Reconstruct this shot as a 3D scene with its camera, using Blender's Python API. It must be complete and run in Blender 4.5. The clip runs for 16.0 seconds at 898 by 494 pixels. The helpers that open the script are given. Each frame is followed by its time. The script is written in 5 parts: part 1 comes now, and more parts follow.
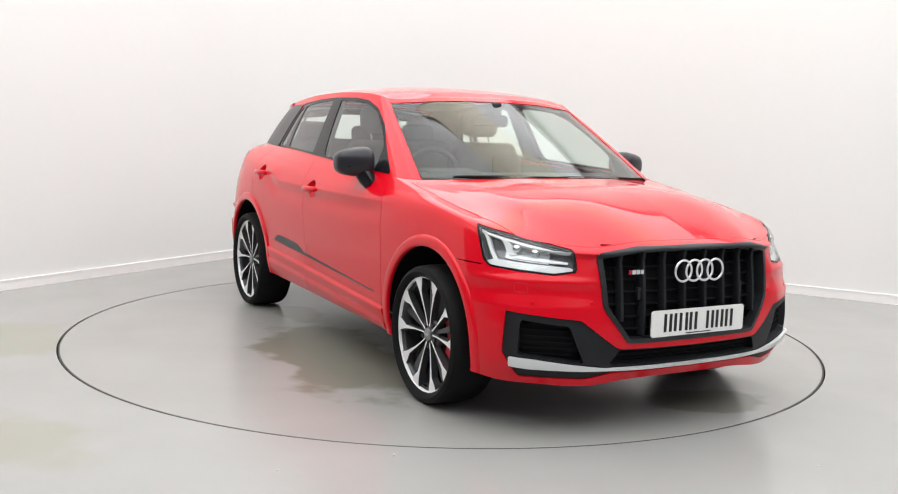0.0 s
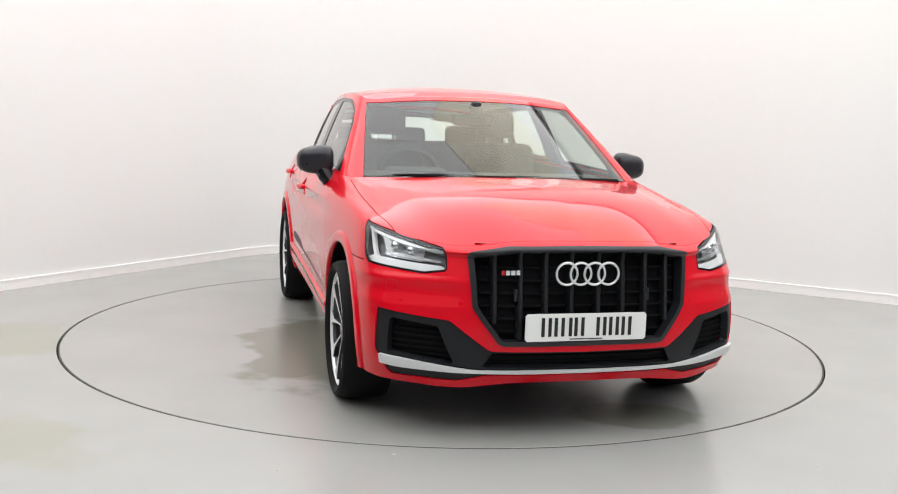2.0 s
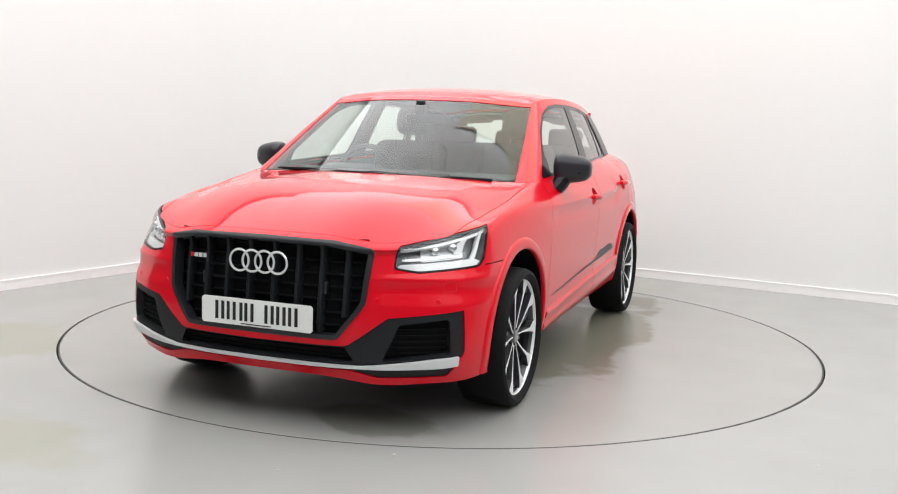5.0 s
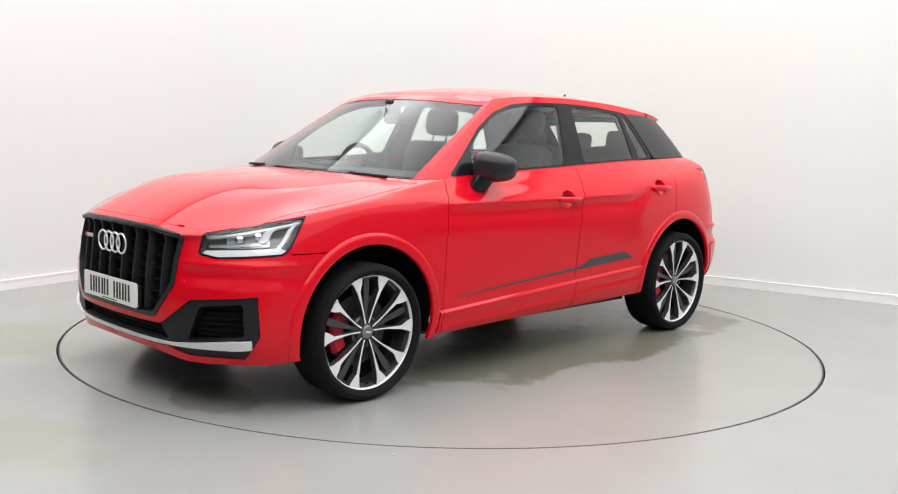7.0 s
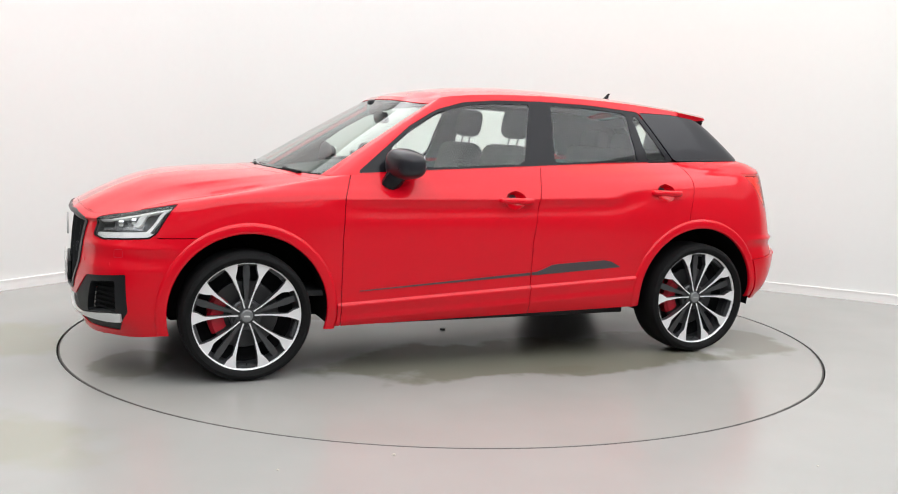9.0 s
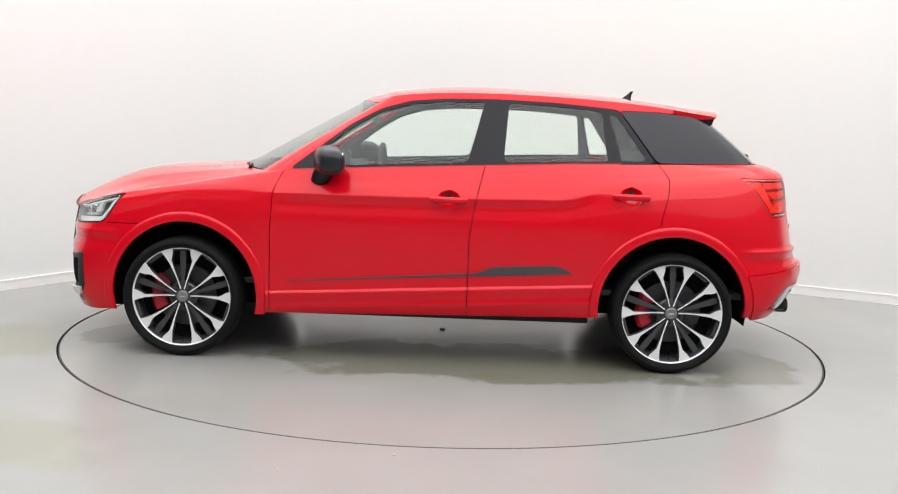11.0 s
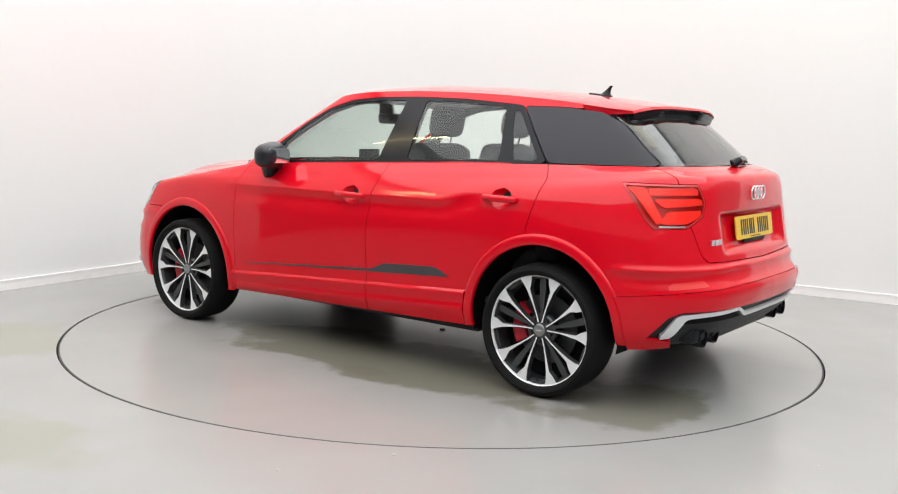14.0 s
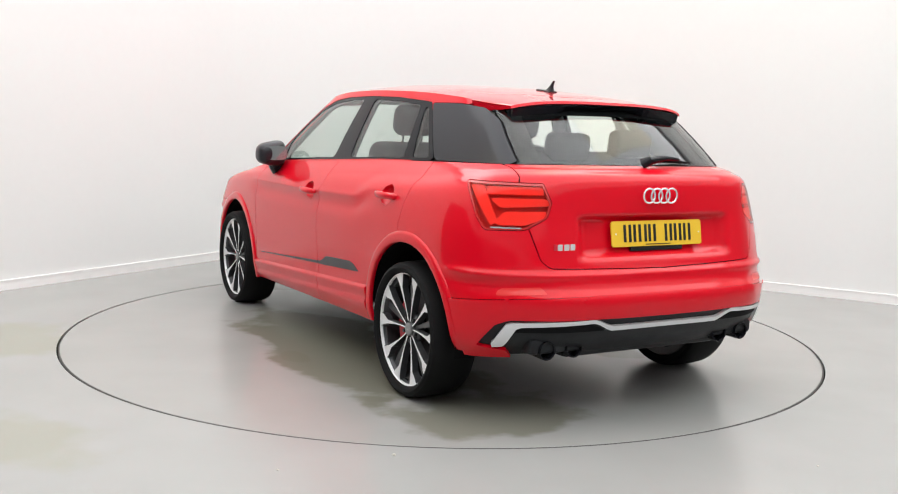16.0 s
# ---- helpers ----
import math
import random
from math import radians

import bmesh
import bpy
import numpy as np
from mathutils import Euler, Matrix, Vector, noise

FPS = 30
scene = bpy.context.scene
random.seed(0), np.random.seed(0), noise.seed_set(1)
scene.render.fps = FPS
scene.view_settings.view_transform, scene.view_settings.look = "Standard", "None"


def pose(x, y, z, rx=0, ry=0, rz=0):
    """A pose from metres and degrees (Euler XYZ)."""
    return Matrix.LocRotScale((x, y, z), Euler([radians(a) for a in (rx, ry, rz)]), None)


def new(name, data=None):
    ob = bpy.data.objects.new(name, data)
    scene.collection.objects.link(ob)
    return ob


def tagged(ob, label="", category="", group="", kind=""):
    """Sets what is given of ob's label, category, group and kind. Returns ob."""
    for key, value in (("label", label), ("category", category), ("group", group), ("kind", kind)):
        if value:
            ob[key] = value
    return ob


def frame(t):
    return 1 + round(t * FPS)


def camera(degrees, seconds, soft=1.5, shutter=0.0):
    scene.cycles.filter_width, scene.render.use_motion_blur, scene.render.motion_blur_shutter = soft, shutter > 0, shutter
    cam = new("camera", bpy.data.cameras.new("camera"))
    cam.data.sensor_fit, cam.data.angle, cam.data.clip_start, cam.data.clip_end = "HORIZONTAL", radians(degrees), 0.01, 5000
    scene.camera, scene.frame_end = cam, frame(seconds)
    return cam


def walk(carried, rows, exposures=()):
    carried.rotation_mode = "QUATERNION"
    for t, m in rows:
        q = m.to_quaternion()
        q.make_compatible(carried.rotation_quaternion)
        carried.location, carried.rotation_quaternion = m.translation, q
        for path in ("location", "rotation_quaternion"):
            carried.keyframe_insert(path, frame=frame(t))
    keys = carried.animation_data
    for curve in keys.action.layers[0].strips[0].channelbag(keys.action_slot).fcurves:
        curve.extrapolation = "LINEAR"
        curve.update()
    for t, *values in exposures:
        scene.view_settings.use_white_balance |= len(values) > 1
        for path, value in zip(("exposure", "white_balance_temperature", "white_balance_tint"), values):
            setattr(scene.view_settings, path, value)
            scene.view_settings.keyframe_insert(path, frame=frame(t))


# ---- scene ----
# ---------------------------------------------------------------- camera and its (still) walk
cam = camera(50.28, 16.0, soft=1.1)
EYE = pose(0, -5.886, 1.253, 90 - 7.07, 0, -0.238) @ pose(0, 0, 0, 0, 0, 1.83)
walk(cam, [(0.0, EYE), (16.0, EYE)])
scene.view_settings.exposure = 0.0

# ---------------------------------------------------------------- light
world = bpy.data.worlds.new("world")
world.use_nodes = True
world.node_tree.nodes["Background"].inputs[0].default_value = (.80, .86, 1, 1)
world.node_tree.nodes["Background"].inputs[1].default_value = 0.3
scene.world = world

# the hall: two seen walls meet in a rounded corner behind the turntable
CORNER = Vector((-1.189, 4.239, 0))
ALONG_A = Vector((-.506, -.862, 0)).normalized()     # from the corner along the one wall
ALONG_B = Vector((ALONG_A.y * -1, ALONG_A.x, 0))     # and along the other
if ALONG_B.x < 0:
    ALONG_B = -ALONG_B
CEILING = 4.2
LAMPS = []


def ceiling_lamp(u, v, size, watts, colour, drop=.07):
    """An area lamp in a ceiling fitting, u metres along wall A and v along wall B."""
    p = CORNER + ALONG_A * u + ALONG_B * v
    data = bpy.data.lights.new("ceiling_lamp", "AREA")
    data.shape, data.size, data.size_y, data.energy, data.color = "RECTANGLE", size[0], size[1], watts, colour
    ob = new("ceiling_lamp", data)
    yaw = math.degrees(math.atan2(ALONG_B.y, ALONG_B.x))
    ob.matrix_world = pose(p.x, p.y, CEILING - drop, 0, 0, yaw)
    LAMPS.append((p, size, yaw, drop))


# one large luminous stretch ceiling over the stage
ceiling_lamp(4.60, 4.75, (9.2, 8.9), 668, (.958, .982, .995))
# a slim warm tube hung beside the turntable
ceiling_lamp(5.8, 1.0, (1.3, .05), 9, (1, .80, .42), 1.0)
# a warmer light panel towards the corner
ceiling_lamp(1.7, 4.2, (3.2, 1.3), 35, (1, .955, .78), .16)
# ---------------------------------------------------------------- materials


def material(name, colour, rough=.5, metal=0, coat=0, coat_rough=.03, grain=0, scale=40, bump=0, rough_var=0, spec=.5, emit=None, detail=6):
    m = bpy.data.materials.new(name)
    m.use_nodes = True
    n, l = m.node_tree.nodes, m.node_tree.links
    b = n["Principled BSDF"]
    b.inputs["Base Color"].default_value = (*colour, 1)
    b.inputs["Roughness"].default_value = rough
    b.inputs["Metallic"].default_value = metal
    b.inputs["Coat Weight"].default_value = coat
    b.inputs["Coat Roughness"].default_value = coat_rough
    b.inputs["Specular IOR Level"].default_value = spec
    if emit:
        b.inputs["Emission Color"].default_value = (*emit[0], 1)
        b.inputs["Emission Strength"].default_value = emit[1]
    if grain or bump or rough_var:
        tex = n.new("ShaderNodeTexCoord")
        fine = n.new("ShaderNodeTexNoise")
        fine.inputs["Scale"].default_value, fine.inputs["Detail"].default_value = scale, detail
        l.new(tex.outputs["Object"], fine.inputs["Vector"])
        broad = n.new("ShaderNodeTexNoise")
        broad.inputs["Scale"].default_value, broad.inputs["Detail"].default_value = scale / 14, 4
        l.new(tex.outputs["Object"], broad.inputs["Vector"])
        both = n.new("ShaderNodeMath")
        both.operation = "MULTIPLY_ADD"
        both.inputs[1].default_value = .5
        l.new(fine.outputs["Fac"], both.inputs[0])
        half = n.new("ShaderNodeMath")
        half.operation = "MULTIPLY"
        half.inputs[1].default_value = .5
        l.new(broad.outputs["Fac"], half.inputs[0])
        l.new(half.outputs[0], both.inputs[2])
        if grain:
            mix = n.new("ShaderNodeMix")
            mix.data_type = "RGBA"
            mix.inputs[6].default_value = (*[c * (1 - grain) for c in colour], 1)
            mix.inputs[7].default_value = (*[min(1, c * (1 + grain)) for c in colour], 1)
            l.new(both.outputs[0], mix.inputs[0])
            l.new(mix.outputs[2], b.inputs["Base Color"])
        if rough_var:
            rr = n.new("ShaderNodeMapRange")
            rr.inputs[3].default_value, rr.inputs[4].default_value = max(0, rough - rough_var), min(1, rough + rough_var)
            l.new(both.outputs[0], rr.inputs[0])
            l.new(rr.outputs[0], b.inputs["Roughness"])
        if bump:
            bp = n.new("ShaderNodeBump")
            bp.inputs["Strength"].default_value, bp.inputs["Distance"].default_value = bump, .002
            l.new(fine.outputs["Fac"], bp.inputs["Height"])
            l.new(bp.outputs[0], b.inputs["Normal"])
    return m


def glass_material(name, tint, gloss=1.0, base=.055):
    """A thin pane: tinted see-through with a mirror-like sheen."""
    m = bpy.data.materials.new(name)
    m.use_nodes = True
    n, l = m.node_tree.nodes, m.node_tree.links
    n.remove(n["Principled BSDF"])
    clear, shine, mix, lw = n.new("ShaderNodeBsdfTransparent"), n.new("ShaderNodeBsdfGlossy"), n.new("ShaderNodeMixShader"), n.new("ShaderNodeLayerWeight")
    steep, fr = n.new("ShaderNodeMath"), n.new("ShaderNodeMath")
    clear.inputs[0].default_value = (*tint, 1)
    shine.inputs["Color"].default_value = (gloss, gloss, gloss, 1)
    shine.inputs["Roughness"].default_value = .01
    lw.inputs["Blend"].default_value = .5
    steep.operation, fr.operation = "POWER", "MULTIPLY_ADD"
    steep.inputs[1].default_value, fr.inputs[1].default_value, fr.inputs[2].default_value = 3.8, .95, base
    l.new(lw.outputs["Facing"], steep.inputs[0])
    l.new(steep.outputs[0], fr.inputs[0])
    l.new(fr.outputs[0], mix.inputs[0])
    l.new(clear.outputs[0], mix.inputs[1])
    l.new(shine.outputs[0], mix.inputs[2])
    l.new(mix.outputs[0], n["Material Output"].inputs["Surface"])
    return m


def floor_material(name, stain_centres, base=(.33, .328, .318), tint=(.55, .54, .43), rim=(.55, 1.02)):
    """Grey painted concrete with olive damp stains, scuffs and a satin sheen."""
    m = bpy.data.materials.new(name)
    m.use_nodes = True
    n, l = m.node_tree.nodes, m.node_tree.links
    b = n["Principled BSDF"]
    tex = n.new("ShaderNodeTexCoord")

    lift = n.new("ShaderNodeVectorMath")
    lift.operation = "ADD"
    lift.inputs[1].default_value = (3.17, 1.31, .43)
    l.new(tex.outputs["Object"], lift.inputs[0])

    def noise_at(scale, detail=3, rough=.5):
        t = n.new("ShaderNodeTexNoise")
        t.inputs["Scale"].default_value, t.inputs["Detail"].default_value, t.inputs["Roughness"].default_value = scale, detail, rough
        l.new(lift.outputs[0], t.inputs["Vector"])
        return t.outputs["Fac"]

    def math_node(op, a, b2=None, c=None):
        t = n.new("ShaderNodeMath")
        t.operation = op
        for k, x in enumerate((a, b2, c)):
            if x is None:
                continue
            if isinstance(x, (int, float)):
                t.inputs[k].default_value = x
            else:
                l.new(x, t.inputs[k])
        return t.outputs[0]

    def ramp(x, lo, hi, a=0.0, z=1.0):
        t = n.new("ShaderNodeMapRange")
        t.interpolation_type = "SMOOTHSTEP"
        for k, q in zip((1, 2, 3, 4), (lo, hi, a, z)):
            t.inputs[k].default_value = q
        l.new(x, t.inputs[0])
        return t.outputs[0]

    def blend(fac, a, c):
        t = n.new("ShaderNodeMix")
        t.data_type = "RGBA"
        l.new(fac, t.inputs[0])
        for k, q in ((6, a), (7, c)):
            if isinstance(q, tuple):
                t.inputs[k].default_value = (*q, 1)
            else:
                l.new(q, t.inputs[k])
        return t.outputs[2]

    col = blend(noise_at(2.2), tuple(c * .93 for c in base), tuple(c * 1.06 for c in base))
    warp = n.new("ShaderNodeTexNoise")
    warp.inputs["Scale"].default_value, warp.inputs["Detail"].default_value = 2.2, 4
    l.new(lift.outputs[0], warp.inputs["Vector"])
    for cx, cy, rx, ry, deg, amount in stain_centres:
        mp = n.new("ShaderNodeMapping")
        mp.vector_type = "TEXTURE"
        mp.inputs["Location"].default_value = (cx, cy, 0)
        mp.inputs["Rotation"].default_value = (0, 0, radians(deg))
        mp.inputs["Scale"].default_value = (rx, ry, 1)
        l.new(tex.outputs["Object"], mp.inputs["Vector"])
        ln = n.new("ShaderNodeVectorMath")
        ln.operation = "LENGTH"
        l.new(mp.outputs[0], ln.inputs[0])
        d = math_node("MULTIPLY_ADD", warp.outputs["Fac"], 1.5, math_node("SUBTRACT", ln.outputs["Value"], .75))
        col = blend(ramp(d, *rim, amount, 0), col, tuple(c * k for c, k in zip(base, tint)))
    l.new(col, b.inputs["Base Color"])
    l.new(ramp(noise_at(1.3, 1), .3, .7, .215, .268), b.inputs["Roughness"])
    return m


RED = material("red_paint", (.66, .0016, .013), .34, 0, 1.0, .045, grain=.05, scale=900, rough_var=.04, spec=.05)
RED.node_tree.nodes["Principled BSDF"].inputs["Coat IOR"].default_value = 1.37
BLACK = material("gloss_black", (.009, .009, .012), .18, 0, .05, .05, grain=.1, scale=60, rough_var=.05, spec=.20)
PLASTIC = material("grained_black_plastic", (.008, .009, .011), .5, grain=.15, scale=260, bump=.2, rough_var=.08, spec=.35)
GREY_FRAME = material("dark_grey_satin", (.014, .015, .018), .36, grain=.1, scale=120, rough_var=.06)
BLADE = material("graphite_gloss", (.020, .020, .025), .30, .05, .12, .05, grain=.1, scale=160, rough_var=.05, spec=.3)
DARK = material("shadow_black", (.005, .005, .006), .75, grain=.2, scale=50, spec=.12)
SILVER = material("satin_silver", (.74, .75, .76), .33, .4, grain=.015, scale=40, rough_var=.03)
CHROME = material("chrome", (.86, .87, .88), .10, 1, grain=.02, scale=90)
BADGE = material("badge_chrome", (.85, .86, .87), .16, .55, grain=.02, scale=90)
MACHINED = material("machined_alloy", (.86, .86, .87), .36, .25, grain=.03, scale=300, rough_var=.05)
RIM_DARK = material("anthracite_alloy", (.070, .071, .075), .30, .4, grain=.15, scale=120, rough_var=.06)
HUB = material("hub_cap_grey", (.22, .225, .23), .35, .5, grain=.05, scale=90)
RUBBER = material("tyre_rubber", (.0045, .0045, .005), .75, grain=.25, scale=120, bump=.2, rough_var=.1, spec=.22)
STEEL = material("brake_steel", (.06, .06, .063), .4, .7, grain=.1, scale=150, rough_var=.1)
CALIPER = material("red_caliper", (.55, .012, .03), .4, grain=.05, scale=100)
LAMP_BASE = material("lamp_reflector", (.55, .56, .58), .22, .8, grain=.1, scale=80, rough_var=.08)
LAMP_DARK = material("lamp_housing", (.15, .155, .16), .28, .5, grain=.1, scale=80)
LAMP_LIGHT = material("light_guide", (.78, .79, .79), .28, 0, grain=.03, scale=120)
TAIL_DARK = material("tail_lamp_dark_red", (.50, .012, .014), .25, 0, .5, grain=.1, scale=90)
TAIL_RED = material("tail_lamp_red", (.90, .055, .035), .42, 0, .1, grain=.05, scale=90, emit=((1, .03, .02), .12))
REFLEX = material("red_reflector", (.72, .02, .018), .3, 0, .1, grain=.05, scale=200)
PLATE_WHITE = material("plate_white", (.80, .80, .78), .35, grain=.03, scale=60)
PLATE_YELLOW = material("plate_yellow", (.80, .50, .03), .35, grain=.03, scale=60)
INK = material("plate_ink", (.012, .012, .012), .4, grain=.1, scale=60)
FABRIC = material("black_seat_fabric", (.055, .056, .060), .8, grain=.25, scale=220, bump=.3)
TRIM = material("interior_trim", (.045, .047, .05), .65, grain=.15, scale=160, bump=.2)
LINING = material("headlining", (.36, .37, .36), .85, grain=.08, scale=220, bump=.1)
STRIPE = material("side_decal", (.055, .05, .055), .5, grain=.1, scale=200)
MIRROR = material("mirror_glass", (.85, .87, .88), .02, 1, grain=.01, scale=20)
WINDOW = glass_material("window_glass", (.90, .965, .93), .95, .05)
SCREEN = glass_material("windscreen_glass", (.74, .83, .78), .9, .032)
LENS = glass_material("lamp_lens", (.97, .98, .985), .8)
LENS_RED = glass_material("tail_lens", (.98, .50, .45), .5, .04)
WALL = material("white_wall_paint", (.735, .74, .735), .6, grain=.025, scale=18, bump=.04, rough_var=.08)
SKIRT = material("skirting_paint", (.84, .835, .83), .35, grain=.02, scale=25, rough_var=.06)
CEIL = material("ceiling_paint", (.80, .80, .79), .7, grain=.02, scale=15)
STEEL_RING = material("turntable_gap", (.035, .033, .03), .6, grain=.3, scale=70)
RIM_STONE = material("pit_edge_concrete", (.34, .335, .32), .7, grain=.15, scale=60, bump=.1)
# dimness of the unseen hall walls, put into two darker colours
DIM = material("charcoal_for_unlit_wall", (.055, .055, .06), .8, grain=.1, scale=18, bump=.05)
PALE = material("grey_for_shaded_wall", (.19, .19, .19), .75, grain=.08, scale=18, bump=.05)
CRUMB = material("crumb", (.40, .38, .33), .8, grain=.2, scale=300)
FITTING = material("lamp_fitting", (.75, .75, .75), .4, grain=.03, scale=40)
FLOOR = floor_material("painted_concrete", [(-2.75, -.75, .95, .6, 10, .6), (-1.9, -2.2, .8, .34, -25, .55), (1.3, 2.0, .9, .6, 0, .2)], tint=(.88, .87, .68))
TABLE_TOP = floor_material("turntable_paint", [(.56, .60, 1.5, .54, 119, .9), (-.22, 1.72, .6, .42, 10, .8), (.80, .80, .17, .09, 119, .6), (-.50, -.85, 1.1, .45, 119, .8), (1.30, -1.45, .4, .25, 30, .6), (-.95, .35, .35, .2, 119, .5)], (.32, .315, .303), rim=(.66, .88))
# ---------------------------------------------------------------- building helpers


def mesh_of(name, verts, faces, mat, smooth=False, sharp=()):
    me = bpy.data.meshes.new(name)
    me.from_pydata([tuple(v) for v in verts], [], [tuple(int(i) for i in f) for f in faces])
    me.materials.append(mat)
    me.polygons.foreach_set("use_smooth", [smooth] * len(me.polygons))
    if sharp:
        want = {tuple(sorted((int(a), int(b)))) for a, b in sharp}
        flags = [tuple(sorted(e.vertices)) in want for e in me.edges]
        at = me.attributes.new("sharp_edge", "BOOLEAN", "EDGE")
        at.data.foreach_set("value", flags)
    me.update()
    return me


def part(name, bm, mat, parent, label="", smooth=True, angle=35):
    """Links a bmesh (or a mesh) as one object under its thing."""
    if isinstance(bm, bmesh.types.BMesh):
        me = bpy.data.meshes.new(name)
        bmesh.ops.recalc_face_normals(bm, faces=bm.faces)
        for f in bm.faces:
            f.smooth = smooth
        for e in bm.edges:
            e.smooth = not (len(e.link_faces) == 2 and e.calc_face_angle(0) > radians(angle))
        bm.to_mesh(me)
        bm.free()
        me.materials.append(mat)
    else:
        me = bm
    ob = new(name, me)
    ob.parent = parent
    return tagged(ob, label)


def box(size, at=(0, 0, 0), bevel=0.0, m=None, bm=None, segments=2):
    bm = bm or bmesh.new()
    made = bmesh.ops.create_cube(bm, size=1, matrix=(m or Matrix.Identity(4)) @ Matrix.Translation(at) @ Matrix.Diagonal((*size, 1)))
    if bevel:
        edges = {e for v in made["verts"] for e in v.link_edges}
        bmesh.ops.bevel(bm, geom=list(edges), offset=bevel, segments=segments, affect="EDGES", profile=.5)
    return bm


def lathe(profile, n=64, axis="y", bm=None, m=None):
    """Turns a profile of (radius, along) round an axis."""
    bm = bm or bmesh.new()
    rings = []
    for r, a in profile:
        ring = []
        for k in range(n):
            c, s = math.cos(2 * math.pi * k / n), math.sin(2 * math.pi * k / n)
            p = Vector((r * c, a, r * s)) if axis == "y" else Vector((r * c, r * s, a))
            ring.append(bm.verts.new(m @ p if m else p))
        rings.append(ring)
    for a, b in zip(rings, rings[1:]):
        for k in range(n):
            bm.faces.new((a[k], a[(k + 1) % n], b[(k + 1) % n], b[k]))
    return bm


def tube(path, radius, n=8, bm=None, cap=True):
    """A round bar along a path of points."""
    bm = bm or bmesh.new()
    path = [Vector(p) for p in path]
    rings = []
    for i, p in enumerate(path):
        d = (path[min(i + 1, len(path) - 1)] - path[max(i - 1, 0)]).normalized()
        u = d.orthogonal().normalized()
        if rings:
            u = (last - d * last.dot(d)).normalized()
        last = u
        w = d.cross(u)
        r = radius[i] if isinstance(radius, (list, tuple)) else radius
        rings.append([bm.verts.new(p + (u * math.cos(2 * math.pi * k / n) + w * math.sin(2 * math.pi * k / n)) * r) for k in range(n)])
    for a, b in zip(rings, rings[1:]):
        for k in range(n):
            bm.faces.new((a[k], a[(k + 1) % n], b[(k + 1) % n], b[k]))
    if cap:
        bm.faces.new(rings[0][::-1])
        bm.faces.new(rings[-1])
    return bm


def prism(outline, depth, m=None, bm=None, bevel=0.0):
    """A flat outline of (a, b) thickened along the third axis, centred on it."""
    bm = bm or bmesh.new()
    m = m or Matrix.Identity(4)
    lo = [bm.verts.new(m @ Vector((a, b, -depth / 2))) for a, b in outline]
    hi = [bm.verts.new(m @ Vector((a, b, depth / 2))) for a, b in outline]
    top = bm.faces.new(hi)
    bm.faces.new(lo[::-1])
    for k in range(len(lo)):
        j = (k + 1) % len(lo)
        bm.faces.new((lo[k], lo[j], hi[j], hi[k]))
    if bevel:
        bmesh.ops.bevel(bm, geom=list(top.edges), offset=bevel, segments=2, affect="EDGES", profile=.5)
    return bm


# ---------------------------------------------------------------- the hall
LONG_A, LONG_B, ROUND = 11.5, 9.5, 1.5
LIT_A, LIT_B = 5.6, 7.0                        # how far the two white walls reach


def hall_line(inset=0.0):
    """Plan of the two seen walls with the rounded corner, from the far end of A to the far end of B."""
    pts = [CORNER + ALONG_A * LIT_A, CORNER + ALONG_A * ROUND]
    c = CORNER + (ALONG_A + ALONG_B) * ROUND
    arc = []
    for k in range(1, 24):
        a = math.pi / 2 * k / 24
        arc.append(c - ALONG_B * ROUND * math.cos(a) - ALONG_A * ROUND * math.sin(a))
    pts += arc + [CORNER + ALONG_B * ROUND, CORNER + ALONG_B * LIT_B]
    far = CORNER + ALONG_A * LONG_A + ALONG_B * LONG_B
    if inset:
        out = []
        for i, p in enumerate(pts):
            d = (pts[min(i + 1, len(pts) - 1)] - pts[max(i - 1, 0)]).normalized()
            s = Vector((-d.y, d.x, 0))
            if s.dot(far - p) < 0:
                s = -s
            out.append(p + s * inset)
        pts = out
    return pts


def wall_strip(name, inner, outer, z0, z1, mat, label, category):
    v, f = [], []
    for a, b in zip(inner, outer):
        v += [(a.x, a.y, z0), (a.x, a.y, z1), (b.x, b.y, z1), (b.x, b.y, z0)]
    for i in range(len(inner) - 1):
        for k in range(4):
            f.append((4 * i + k, 4 * i + (k + 1) % 4, 4 * i + 4 + (k + 1) % 4, 4 * i + 4 + k))
    f += [(0, 1, 2, 3), tuple(4 * len(inner) - 4 + k for k in (3, 2, 1, 0))]
    bm = bmesh.new()
    me = mesh_of(name, v, f, mat)
    bm.from_mesh(me)
    bpy.data.meshes.remove(me)
    return tagged(part(name, bm, mat, None, angle=20), label, category, kind="structure")


